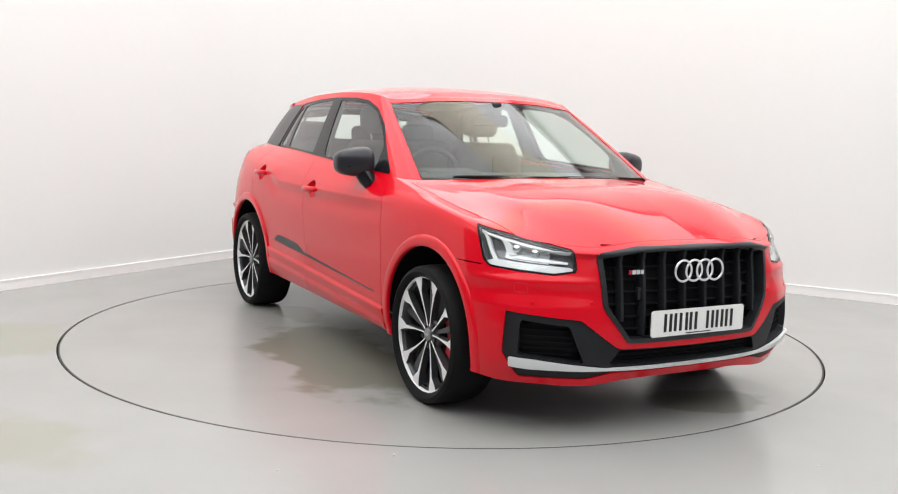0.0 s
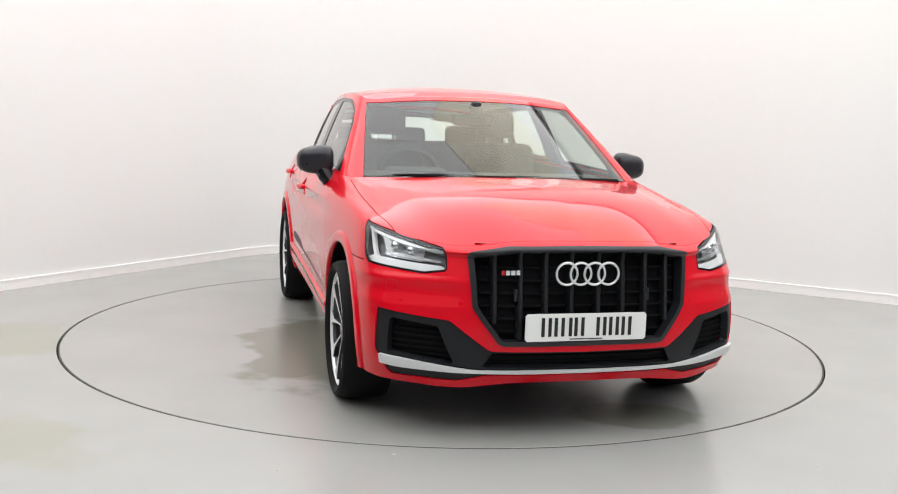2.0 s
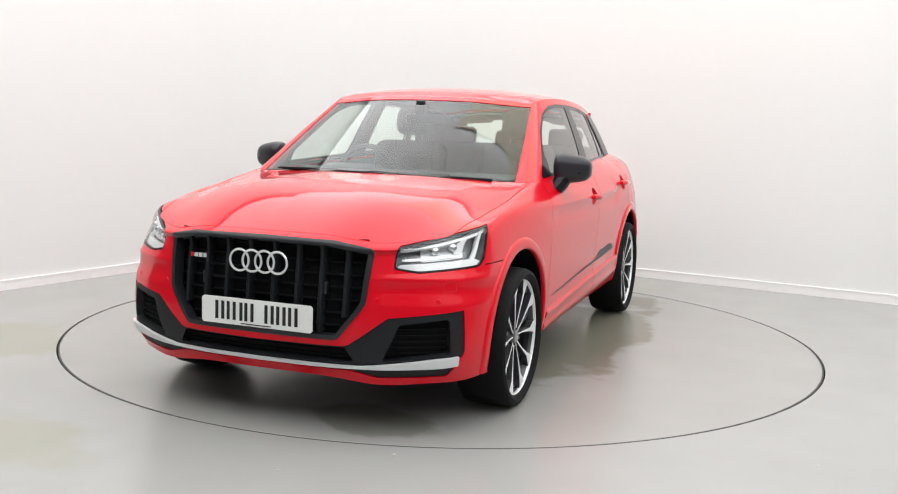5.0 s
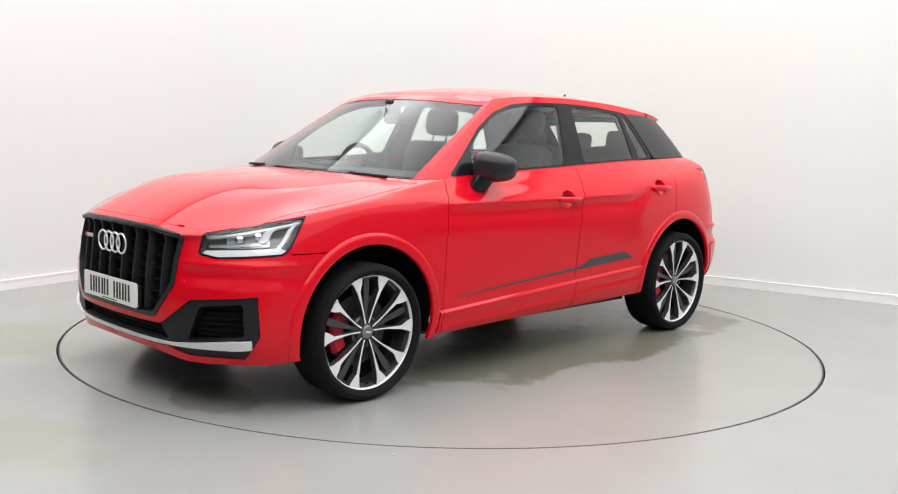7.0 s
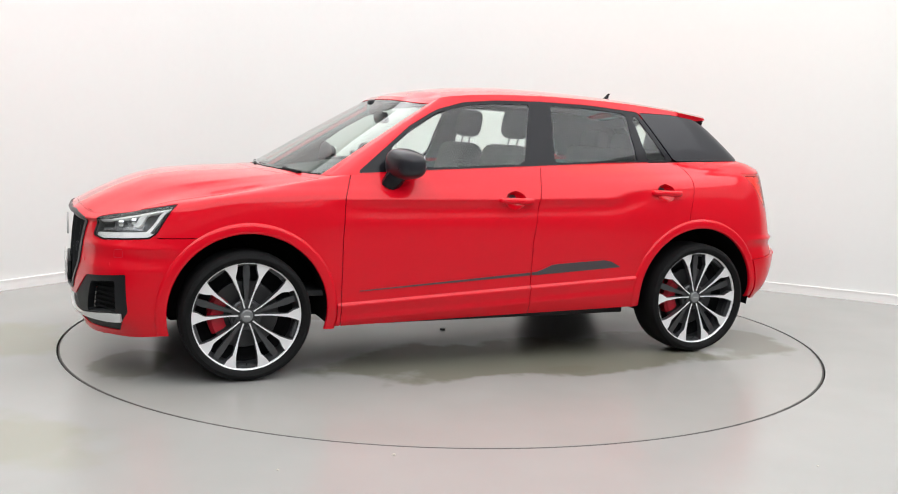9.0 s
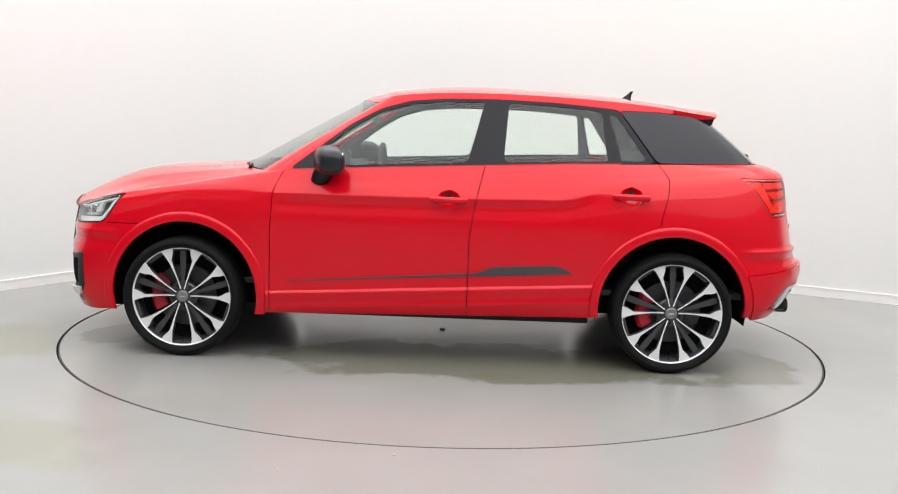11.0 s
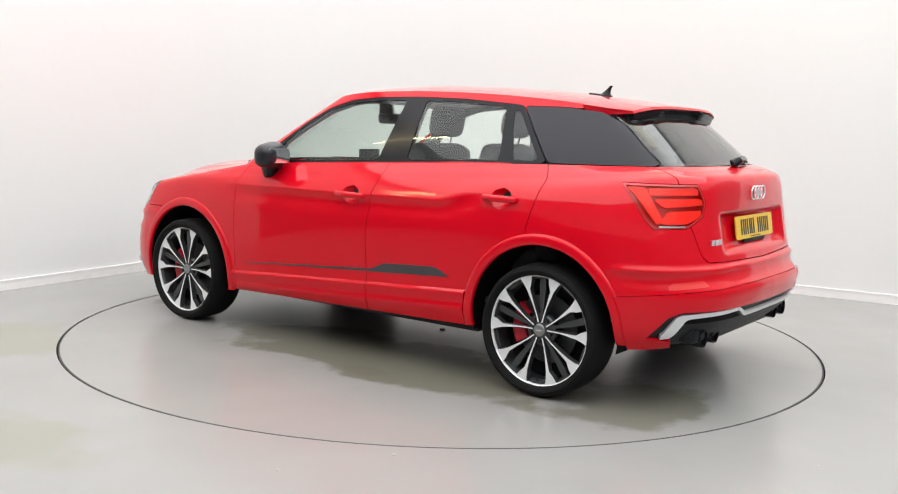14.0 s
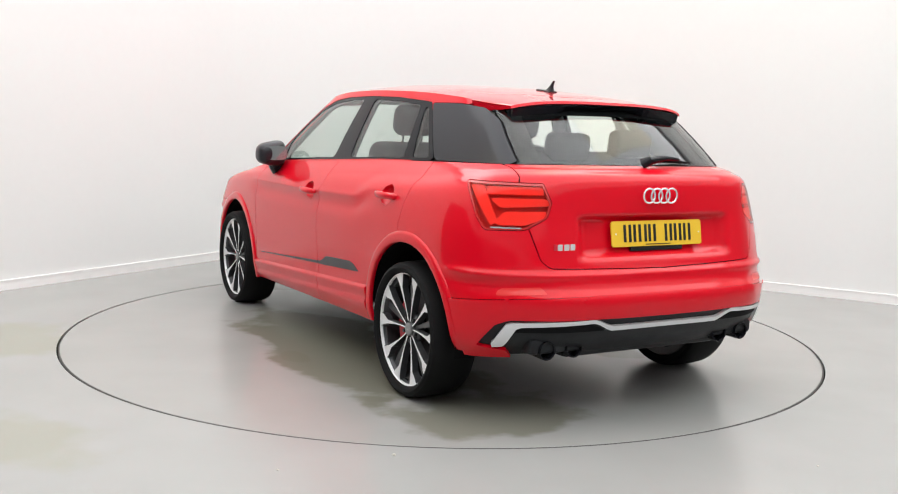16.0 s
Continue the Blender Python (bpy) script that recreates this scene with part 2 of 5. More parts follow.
wall_strip("wall_north", hall_line(), hall_line(-.2), 0, CEILING, WALL, "plain off-white painted wall with a rounded corner", "wall")
FAR = CORNER + ALONG_A * LONG_A + ALONG_B * LONG_B
ends = [CORNER + ALONG_A * LONG_A, FAR, CORNER + ALONG_B * LONG_B]
out_a, out_b = ALONG_A * .2, ALONG_B * .2
turn = ends[0] + ALONG_B * 2.56                  # the charcoal for unlit wall ends here, grey for half shade follows
DADO = 2.4                                       # the shade in the wall colour reaches this high, white follows
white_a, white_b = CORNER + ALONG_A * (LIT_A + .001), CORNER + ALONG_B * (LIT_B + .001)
# unseen walls, coloured dark low down so the car mirrors a dim hall
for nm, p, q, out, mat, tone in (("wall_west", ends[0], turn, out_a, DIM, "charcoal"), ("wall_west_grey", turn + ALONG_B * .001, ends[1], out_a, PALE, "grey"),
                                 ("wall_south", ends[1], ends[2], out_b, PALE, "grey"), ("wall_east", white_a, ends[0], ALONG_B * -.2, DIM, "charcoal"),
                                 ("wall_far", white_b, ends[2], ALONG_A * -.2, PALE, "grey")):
    wall_strip(nm, [p, q], [p + out, q + out], 0, DADO, mat, tone + " lower part of an unseen hall wall, coloured as in shade", "wall")
    wall_strip(nm + "_top", [p, q], [p + out, q + out], DADO + .001, CEILING, WALL, "off-white painted upper part of a hall wall", "wall")
wall_strip("baseboard", hall_line(.018), hall_line(-.002), 0, .062, SKIRT, "white painted skirting board along the wall foot", "skirting")
wall_strip("trim", hall_line(.021), hall_line(-.002), .0622, .074, SKIRT, "white rounded cap along the skirting board", "skirting")

TABLE_R, GAP = 2.232, .008


def ring_floor(name, r_in, z0, z1, mat):
    """The hall's floor slab with the round hole for the turntable."""
    n = 160
    corners = [CORNER - (ALONG_A + ALONG_B) * .25, ends[0] + ALONG_A * .25 - ALONG_B * .25, FAR + (ALONG_A + ALONG_B) * .25, ends[2] + ALONG_B * .25 - ALONG_A * .25]
    v, f = [], []
    for k in range(n):
        a = 2 * math.pi * k / n
        d = Vector((math.cos(a), math.sin(a), 0))
        best = 99.0
        for p, q in zip(corners, corners[1:] + corners[:1]):
            e = q - p
            den = d.x * e.y - d.y * e.x
            if abs(den) < 1e-9:
                continue
            t = (p.x * e.y - p.y * e.x) / den
            u = (p.x * d.y - p.y * d.x) / den
            if t > 0 and -1e-6 <= u <= 1 + 1e-6:
                best = min(best, t)
        o = d * best
        i = d * r_in
        v += [(i.x, i.y, z1), (o.x, o.y, z1), (o.x, o.y, z0), (i.x, i.y, z0)]
    for k in range(n):
        j = (k + 1) % n
        for c in range(4):
            e = (c + 1) % 4
            f.append((4 * k + c, 4 * k + e, 4 * j + e, 4 * j + c))
    return tagged(new(name, mesh_of(name, v, f, mat)), "satin grey painted concrete floor with olive stains", "floor", kind="structure")


ring_floor("floor", TABLE_R + GAP, -.12, 0, FLOOR)
ring_floor("subfloor", .02, -.20, -.125, STEEL_RING)
pit = lathe([(TABLE_R + GAP + .02, -.122), (TABLE_R + GAP + .0005, -.122), (TABLE_R + GAP + .0005, -.003), (TABLE_R + GAP + .02, -.003)], 160, "z")
tagged(part("trim", pit, RIM_STONE, None), "grey concrete edge round the turntable pit", "edge trim", kind="structure")

cv = [CORNER - (ALONG_A + ALONG_B) * .25, ends[0] + ALONG_A * .25 - ALONG_B * .25, FAR + (ALONG_A + ALONG_B) * .25, ends[2] + ALONG_B * .25 - ALONG_A * .25]
me = mesh_of("ceiling", [(p.x, p.y, CEILING + dz) for dz in (.002, .2) for p in cv], [(0, 1, 2, 3), (7, 6, 5, 4), (0, 4, 5, 1), (1, 5, 6, 2), (2, 6, 7, 3), (3, 7, 4, 0)], CEIL)
tagged(new("ceiling", me), "plain white painted ceiling", "ceiling", kind="structure")
for p, size, yaw, drop in LAMPS:
    lamp = tagged(new("ceiling_light"), "large white luminous ceiling panel" if size[1] > 2 else "warm white light panel below the ceiling" if size[1] > 1 else "slim warm tube light hung below the ceiling", "ceiling light")
    lamp.matrix_world = pose(p.x, p.y, CEILING, 0, 0, yaw)
    if size[1] < 2:
        part("backing", box((size[0] + .04, size[1] + .03, .03), (0, 0, -drop + .022), .004), FITTING, lamp)
        for sx in (-1, 1):
            part("hanger", tube([(sx * size[0] * .4, 0, -.001), (sx * size[0] * .4, 0, -drop + .03)], .006, 8), FITTING, lamp)
        continue
    part("backing", box((size[0] + .06, size[1] + .06, .03), (0, 0, -.016), .004), FITTING, lamp)
    for sx, sy, at in (((size[0] + .08), .03, (0, size[1] / 2 + .02)), ((size[0] + .08), .03, (0, -size[1] / 2 - .02)), (.03, size[1], (size[0] / 2 + .02, 0)), (.03, size[1], (-size[0] / 2 - .02, 0))):
        part("frame", box((sx, sy, .07), (at[0], at[1], -.066), .004), FITTING, lamp)

# ---------------------------------------------------------------- the turntable
turntable = tagged(new("turntable"), "round grey painted vehicle turntable with damp stains", "turntable")
disc = lathe([(.0005, 0), (.8, 0), (TABLE_R - .0095, 0), (TABLE_R - .008, -.002), (TABLE_R - .008, -.1), (.0005, -.1)], 160, "z")
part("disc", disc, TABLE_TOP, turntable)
# the gap's shade carried onto the disc rim as a dark added band
part("edge_band", lathe([(TABLE_R - .0075, -.09), (TABLE_R - .0075, -.0015), (TABLE_R, -.004), (TABLE_R, -.09)], 160, "z"), STEEL_RING, turntable, "dark edge band coloured as the gap's shade")
part("centre_bolt", lathe([(.0005, .010), (.012, .010), (.016, .006), (.018, -.002)], 24, "z"), STEEL_RING, turntable, "small dark steel centre bolt")

for x, y, s in ((-.171, -2.333, .009), (-.583, -2.53, .006), (1.471, -2.31, .005)):
    bm = bmesh.new()
    bmesh.ops.create_icosphere(bm, subdivisions=2, radius=s)
    for v in bm.verts:
        v.co *= 1 + .35 * noise.noise(v.co * 160)
        v.co.z = max(v.co.z, -.25 * s) * .5
    bmesh.ops.translate(bm, verts=bm.verts, vec=(x, y, s * .125))
    tagged(part("debris", bm, CRUMB, None), "tiny pale crumb of debris lying on the floor", "debris")
# ---------------------------------------------------------------- the car's skin
# Car space: x ahead, y to the car's left, z up, origin on the ground midway between the axles.
# The skin is lofted through level lines that run round the left half from nose to tail.


def spline(pts, n):
    """Catmull-Rom through control points (rows), n steps a span."""
    p = np.asarray(pts, float)
    a, b = 2 * p[0] - p[1], 2 * p[-1] - p[-2]
    p = np.vstack([a, p, b])
    out = []
    for i in range(1, len(p) - 2):
        t = np.linspace(0, 1, n, endpoint=False)[:, None]
        p0, p1, p2, p3 = p[i - 1], p[i], p[i + 1], p[i + 2]
        out.append(0.5 * (2 * p1 + (p2 - p0) * t + (2 * p0 - 5 * p1 + 4 * p2 - p3) * t ** 2 + (3 * p1 - p0 - 3 * p2 + p3) * t ** 3))
    out.append(p[-2][None])
    return np.vstack(out)


COLS = 17


def level(nose, side, tail):
    """A level line: five nose, seven side and five tail control points (x, y, z)."""
    return np.array(nose + side + tail, float)


LEVELS = [
    level([(2.045, 0, .237), (2.040, .28, .237), (1.995, .50, .216), (1.905, .68, .222), (1.80, .795, .226)],
          [(1.64, .845, .235), (1.30, .852, .236), (.85, .850, .238), (.30, .846, .248), (-.25, .846, .258), (-.80, .850, .270), (-1.30, .856, .285)],
          [(-1.64, .828, .292), (-1.80, .755, .300), (-1.92, .56, .310), (-1.965, .30, .310), (-1.975, 0, .310)]),
    level([(2.090, 0, .330), (2.078, .28, .330), (2.030, .50, .330), (1.955, .68, .330), (1.865, .798, .330)],
          [(1.67, .858, .330), (1.30, .873, .330), (.85, .872, .330), (.30, .870, .335), (-.25, .870, .345), (-.80, .873, .355), (-1.30, .880, .365)],
          [(-1.665, .862, .375), (-1.86, .775, .385), (-2.005, .56, .395), (-2.050, .30, .395), (-2.060, 0, .395)]),
    level([(2.104, 0, .460), (2.092, .28, .460), (2.038, .50, .460), (1.962, .68, .465), (1.863, .805, .470)],
          [(1.67, .864, .475), (1.30, .880, .480), (.85, .884, .480), (.30, .880, .480), (-.25, .880, .490), (-.80, .883, .500), (-1.30, .890, .510)],
          [(-1.67, .872, .520), (-1.885, .785, .530), (-2.045, .56, .545), (-2.092, .30, .550), (-2.102, 0, .550)]),
    level([(2.094, 0, .620), (2.080, .28, .620), (2.022, .50, .620), (1.935, .68, .630), (1.825, .803, .640)],
          [(1.65, .860, .650), (1.30, .878, .655), (.85, .890, .655), (.30, .892, .650), (-.25, .894, .650), (-.80, .893, .655), (-1.30, .892, .660)],
          [(-1.67, .868, .665), (-1.870, .778, .665), (-2.000, .56, .670), (-2.035, .30, .675), (-2.043, 0, .675)]),
    level([(2.078, 0, .745), (2.063, .28, .745), (2.000, .49, .740), (1.885, .68, .745), (1.755, .797, .765)],
          [(1.62, .842, .790), (1.30, .868, .805), (.85, .892, .810), (.30, .897, .810), (-.25, .898, .815), (-.80, .895, .820), (-1.30, .885, .825)],
          [(-1.66, .850, .840), (-1.84, .762, .850), (-1.962, .56, .855), (-1.990, .30, .858), (-1.996, 0, .860)]),
    level([(2.052, 0, .815), (2.037, .28, .812), (1.985, .475, .788), (1.845, .675, .805), (1.715, .775, .838)],
          [(1.60, .812, .860), (1.30, .848, .893), (.85, .874, .905), (.30, .884, .912), (-.25, .882, .925), (-.80, .870, .945), (-1.30, .850, .965)],
          [(-1.64, .800, 1.00), (-1.79, .735, 1.025), (-1.925, .56, 1.038), (-1.968, .30, 1.042), (-1.978, 0, 1.043)]),
    level([(1.68, 0, .972), (1.665, .28, .967), (1.62, .47, .945), (1.53, .625, .920), (1.455, .705, .912)],
          [(1.36, .765, .910), (1.12, .815, .945), (.76, .842, .960), (.28, .845, .975), (-.25, .838, .995), (-.78, .815, 1.020), (-1.26, .775, 1.040)],
          [(-1.60, .725, 1.068), (-1.77, .665, 1.082), (-1.875, .50, 1.088), (-1.908, .28, 1.090), (-1.915, 0, 1.090)]),
    level([(1.105, 0, 1.020), (1.085, .28, 1.017), (1.02, .50, 1.008), (.955, .64, 1.003), (.90, .715, 1.000)],
          [(.865, .765, 1.000), (.79, .802, 1.004), (.60, .808, 1.016), (.25, .803, 1.034), (-.25, .790, 1.058), (-.75, .757, 1.082), (-1.20, .708, 1.096)],
          [(-1.55, .660, 1.104), (-1.735, .600, 1.108), (-1.805, .44, 1.110), (-1.835, .24, 1.111), (-1.842, 0, 1.111)]),
]
ROOF_EDGE = level([(.375, 0, 1.428), (.362, .28, 1.422), (.318, .47, 1.408), (.285, .555, 1.402), (.258, .592, 1.402)],
                  [(.225, .607, 1.408), (.155, .617, 1.418), (.02, .622, 1.430), (-.18, .622, 1.437), (-.42, .617, 1.438), (-.78, .600, 1.427), (-1.08, .578, 1.407)],
                  [(-1.31, .556, 1.382), (-1.47, .525, 1.352), (-1.515, .40, 1.362), (-1.545, .22, 1.370), (-1.555, 0, 1.374)])
ROOF_EDGE[5:13, 2] += .008
NS, NV = 12, 16


def skin_grid(levels, nv, bulge=0.0):
    rows = [spline(l, NS) for l in levels]
    g = np.array(rows)                                   # level, s, xyz
    g = np.stack([spline(g[:, k], nv) for k in range(g.shape[1])], 1)
    if bulge:
        v = np.linspace(0, 1, len(g))[:, None]
        out = np.gradient(g, axis=1)
        nrm = np.stack([-out[..., 1], out[..., 0], 0 * out[..., 0]], -1)
        nrm /= np.linalg.norm(nrm, axis=-1, keepdims=True) + 1e-9
        g = g - nrm * (bulge * 4 * v * (1 - v))[..., None]
    g[:, 0, 1] = 0
    g[:, -1, 1] = 0
    return g


def grid_mesh(g, nv):
    """Rows (x, y, z, column, level, nx, ny, nz) and quads of a grid."""
    a, b = g.shape[:2]
    du, dv = np.gradient(g, axis=1), np.gradient(g, axis=0)
    n = np.cross(du, dv)
    n /= np.linalg.norm(n, axis=-1, keepdims=True) + 1e-12
    n[:, 0, 1] = n[:, -1, 1] = 0
    sv = np.stack(np.broadcast_arrays(np.arange(b)[None, :] / NS, np.arange(a)[:, None] / nv), -1)
    g = np.concatenate([g, sv, n], -1)
    idx = np.arange(a * b).reshape(a, b)
    f = np.stack([idx[:-1, :-1], idx[:-1, 1:], idx[1:, 1:], idx[1:, :-1]], -1).reshape(-1, 4)
    return g.reshape(-1, 8).copy(), f


def roof_grid(n=44, m=18):
    """The left half of the roof between the edge line and the spine."""
    e = spline(ROOF_EDGE, NS)
    head = e[:4 * NS + 1]
    rail = e[4 * NS:13 * NS + 1]
    back = e[13 * NS:][::-1]
    b = np.linspace(0, 1, m)
    hy, ty = head[:, 1] / head[-1, 1], back[:, 1] / back[-1, 1]
    hx, hz = np.interp(b, hy, head[:, 0]), np.interp(b, hy, head[:, 2])
    tx, tz = np.interp(b, ty, back[:, 0]), np.interp(b, ty, back[:, 2])
    arc = np.linspace(0, 1, n)
    arc = 0.5 * arc + 0.5 * (3 * arc ** 2 - 2 * arc ** 3)
    rx = rail[0, 0] + (rail[-1, 0] - rail[0, 0]) * arc
    ry, rz = np.interp(-rx, -rail[:, 0], rail[:, 1]), np.interp(-rx, -rail[:, 0], rail[:, 2])
    sx = np.array([.375, .23, .05, -.12, -.30, -.64, -.98, -1.32, -1.555])
    sz = np.array([1.430, 1.460, 1.486, 1.498, 1.502, 1.491, 1.470, 1.434, 1.397])
    out = np.zeros((n, m, 3))
    for i, a in enumerate(arc):
        x = hx + (tx - hx) * a
        spine = np.interp(-x, -sx, sz)
        w = np.abs(b) ** 2.4
        z = spine * (1 - w) + rz[i] * w
        fade = min(1, a / .05, (1 - a) / .05)
        z = z * fade + (hz if a < .5 else tz) * (1 - fade)
        out[i] = np.stack([x, b * ry[i], z], -1)
        out[i, -1] = (rx[i], ry[i], rz[i])
    return out


LOWER = grid_mesh(skin_grid(LEVELS, NV), NV)
UPPER = grid_mesh(skin_grid([LEVELS[-1], LEVELS[-1] * .66 + ROOF_EDGE * .34, LEVELS[-1] * .33 + ROOF_EDGE * .67, ROOF_EDGE], 6, .008), 6)
ROOF = grid_mesh(roof_grid(), 1)

# the number plate sits in a shallow bay of the tailgate
_y, _z = LOWER[0][:, 1], LOWER[0][:, 2]
_bay = np.clip((.43 - _y) / .03, 0, 1) * np.clip((_z - .715) / .03, 0, 1) * np.clip((.905 - _z) / .02, 0, 1)
LOWER[0][:, 0] += np.where(LOWER[0][:, 0] < -1.7, .034 * _bay, 0)
# shallow finger bowls behind the door handles
for hx, hz in ((-.107, .882), (-1.057, .925)):
    LOWER[0][:, 1] -= .004 * np.exp(-((LOWER[0][:, 0] - hx) / .055) ** 2 - ((LOWER[0][:, 2] - hz) / .036) ** 2) * (LOWER[0][:, 1] > .5)
# the shoulder: a crisp ridge along the doors with a hollow below it
_x, _z = LOWER[0][:, 0], LOWER[0][:, 2]
_run = np.clip((_x + 1.0) / .25, 0, 1) * np.clip((.95 - _x) / .25, 0, 1) * (LOWER[0][:, 1] > .5)
_kink = np.clip((-.70 - _x) / .18, 0, 1)
_line = .888 + .012 * np.clip(-_x, 0, 1) + .045 * _kink * _kink * (3 - 2 * _kink)
_over = _z - _line
LOWER[0][:, 1] += _run * (.009 * np.exp(-(np.sqrt(_over ** 2 + .003 ** 2) - .003) / .018) - .010 * np.exp(-((_over + .055) / .04) ** 2) - .004 * np.exp(-((_over - .06) / .035) ** 2))
# a fold along each side of the bonnet, from the windscreen's corner to the grille's
_x, _y, _z, _v = LOWER[0][:, 0], LOWER[0][:, 1], LOWER[0][:, 2], LOWER[0][:, 4]
_run = np.clip((_x - .95) / .15, 0, 1) * np.clip((1.84 - _x) / .30, 0, 1) * (_v > 5.0) * (_y < .75)
_fold = np.interp(_x, [.95, 1.45, 1.95], [.600, .575, .500])
LOWER[0][:, 2] += _run * np.where(_y < _fold, .005 * np.clip(1 - (_fold - _y) / .14, 0, 1) ** 1.5, .005 * np.clip(1 - (_y - _fold) / .09, 0, 1) ** 1.2)


def side_y(x, z, tri=[]):
    """The skin's half width at a place seen from the side."""
    if not tri:
        v, f = LOWER
        keep = f[(v[f][:, :, 1] > .5).all(1)]
        t = np.vstack([keep[:, [0, 1, 2]], keep[:, [0, 2, 3]]])
        tri.append(v[t][:, :, :3])
    a, b, c = tri[0][:, 0], tri[0][:, 1], tri[0][:, 2]
    den = (b[:, 2] - c[:, 2]) * (a[:, 0] - c[:, 0]) + (c[:, 0] - b[:, 0]) * (a[:, 2] - c[:, 2])
    den = np.where(np.abs(den) < 1e-12, 1e-12, den)
    u = ((b[:, 2] - c[:, 2]) * (x - c[:, 0]) + (c[:, 0] - b[:, 0]) * (z - c[:, 2])) / den
    w = ((c[:, 2] - a[:, 2]) * (x - c[:, 0]) + (a[:, 0] - c[:, 0]) * (z - c[:, 2])) / den
    ok = (u > -1e-6) & (w > -1e-6) & (u + w < 1 + 1e-6)
    if not ok.any():
        return float("nan")
    return float((u * a[:, 1] + w * b[:, 1] + (1 - u - w) * c[:, 1])[ok].max())


def sweep(rows):
    """A grid mesh of (n, m, 3) with side-facing normals."""
    g = np.array(rows)
    a, b = g.shape[:2]
    du, dv = np.gradient(g, axis=1), np.gradient(g, axis=0)
    n = np.cross(du, dv)
    n /= np.linalg.norm(n, axis=-1, keepdims=True) + 1e-12
    sv = np.zeros((a, b, 2))
    idx = np.arange(a * b).reshape(a, b)
    f = np.stack([idx[:-1, :-1], idx[:-1, 1:], idx[1:, 1:], idx[1:, :-1]], -1).reshape(-1, 4)
    return np.concatenate([g, sv, n], -1).reshape(-1, 8), f


def arch_sweep(ax, az, lo, hi):
    """A wheel arch moulding: a raised band with a rolled outer edge."""
    prof = [(.386, -.010), (.386, .006), (.390, .0095), (.400, .0105), (.420, .0105), (.430, .009), (.436, .004), (.440, -.002)]
    rows = []
    for r, off in prof:
        row = []
        for a in np.linspace(radians(lo), radians(hi), 64):
            x, z = ax + r * math.cos(a), az + r * math.sin(a)
            y = side_y(x, max(z, .245 + .02 * (ax < 0)))
            row.append((x, y + off, z))
        rows.append(row)
    rows = np.array(rows)
    for k in range(rows.shape[0]):                     # carry on past the skin's ends
        bad = np.isnan(rows[k, :, 1])
        if bad.any():
            rows[k, bad, 1] = np.interp(np.flatnonzero(bad), np.flatnonzero(~bad), rows[k, ~bad, 1])
    return sweep(rows)


def sill_sweep():
    """The raised sill along the foot of the doors."""
    rows = []
    for t, off in ((-.012, -.004), (-.003, .002), (.003, .013), (.010, .0165), (.022, .0135), (.055, .007), (.066, .0085), (.078, .013), (.095, .0135), (1, .004)):
        row = []
        for x in np.linspace(.97, -.97, 60):
            c, low = np.interp(x, [-.87, .90], [.454, .358]), np.interp(x, [-.9, .9], [.281, .246])
            z = low if t == 1 else max(c - t, low + .004 * (1 - t))
            row.append((x, side_y(x, z) + off, z))
        rows.append(row)
    return sweep(rows[::-1])


# the bumper: a crisp fold under each headlamp and a hollow below it
_x, _y, _z = LOWER[0][:, 0], LOWER[0][:, 1], LOWER[0][:, 2]
_run = np.clip((_x - 1.60) / .12, 0, 1) * np.clip((_y - .46) / .06, 0, 1)
_fold = _run * (.005 * np.exp(-((_z - .650) / .014) ** 2) - .006 * np.exp(-((_z - .598) / .030) ** 2) + .002 * np.exp(-((_z - .545) / .012) ** 2))
LOWER[0][:, :3] += _fold[:, None] * LOWER[0][:, 5:8]
# the rear bumper: a ledge below the tailgate with a hollow under it
_x, _y, _z = LOWER[0][:, 0], LOWER[0][:, 1], LOWER[0][:, 2]
_run = np.clip((-1.62 - _x) / .12, 0, 1)
_fold = _run * (.012 * np.exp(-((_z - .655) / .013) ** 2) - .008 * np.exp(-((_z - .606) / .026) ** 2))
LOWER[0][:, :3] += _fold[:, None] * LOWER[0][:, 5:8]
ARCH_F, ARCH_R, SILL = arch_sweep(1.288, .335, -15, 195), arch_sweep(-1.297, .340, -8, 192), sill_sweep()
# ---------------------------------------------------------------- cutting panels out of the skin


def outline_distance(p, poly):
    """Signed distance of points (n, 2) to a closed outline, negative inside."""
    poly = np.asarray(poly, float)
    best = np.full(len(p), 1e9)
    inside = np.zeros(len(p), bool)
    for a, b in zip(poly, np.roll(poly, -1, 0)):
        e, w = b - a, p - a
        t = np.clip((w @ e) / (e @ e + 1e-12), 0, 1)
        best = np.minimum(best, np.linalg.norm(w - t[:, None] * e, axis=1))
        cross = (a[1] > p[:, 1]) != (b[1] > p[:, 1])
        with np.errstate(divide="ignore", invalid="ignore"):
            xi = a[0] + (p[:, 1] - a[1]) * (b[0] - a[0]) / (b[1] - a[1])
        inside ^= cross & (p[:, 0] < xi)
    return np.where(inside, -best, best)


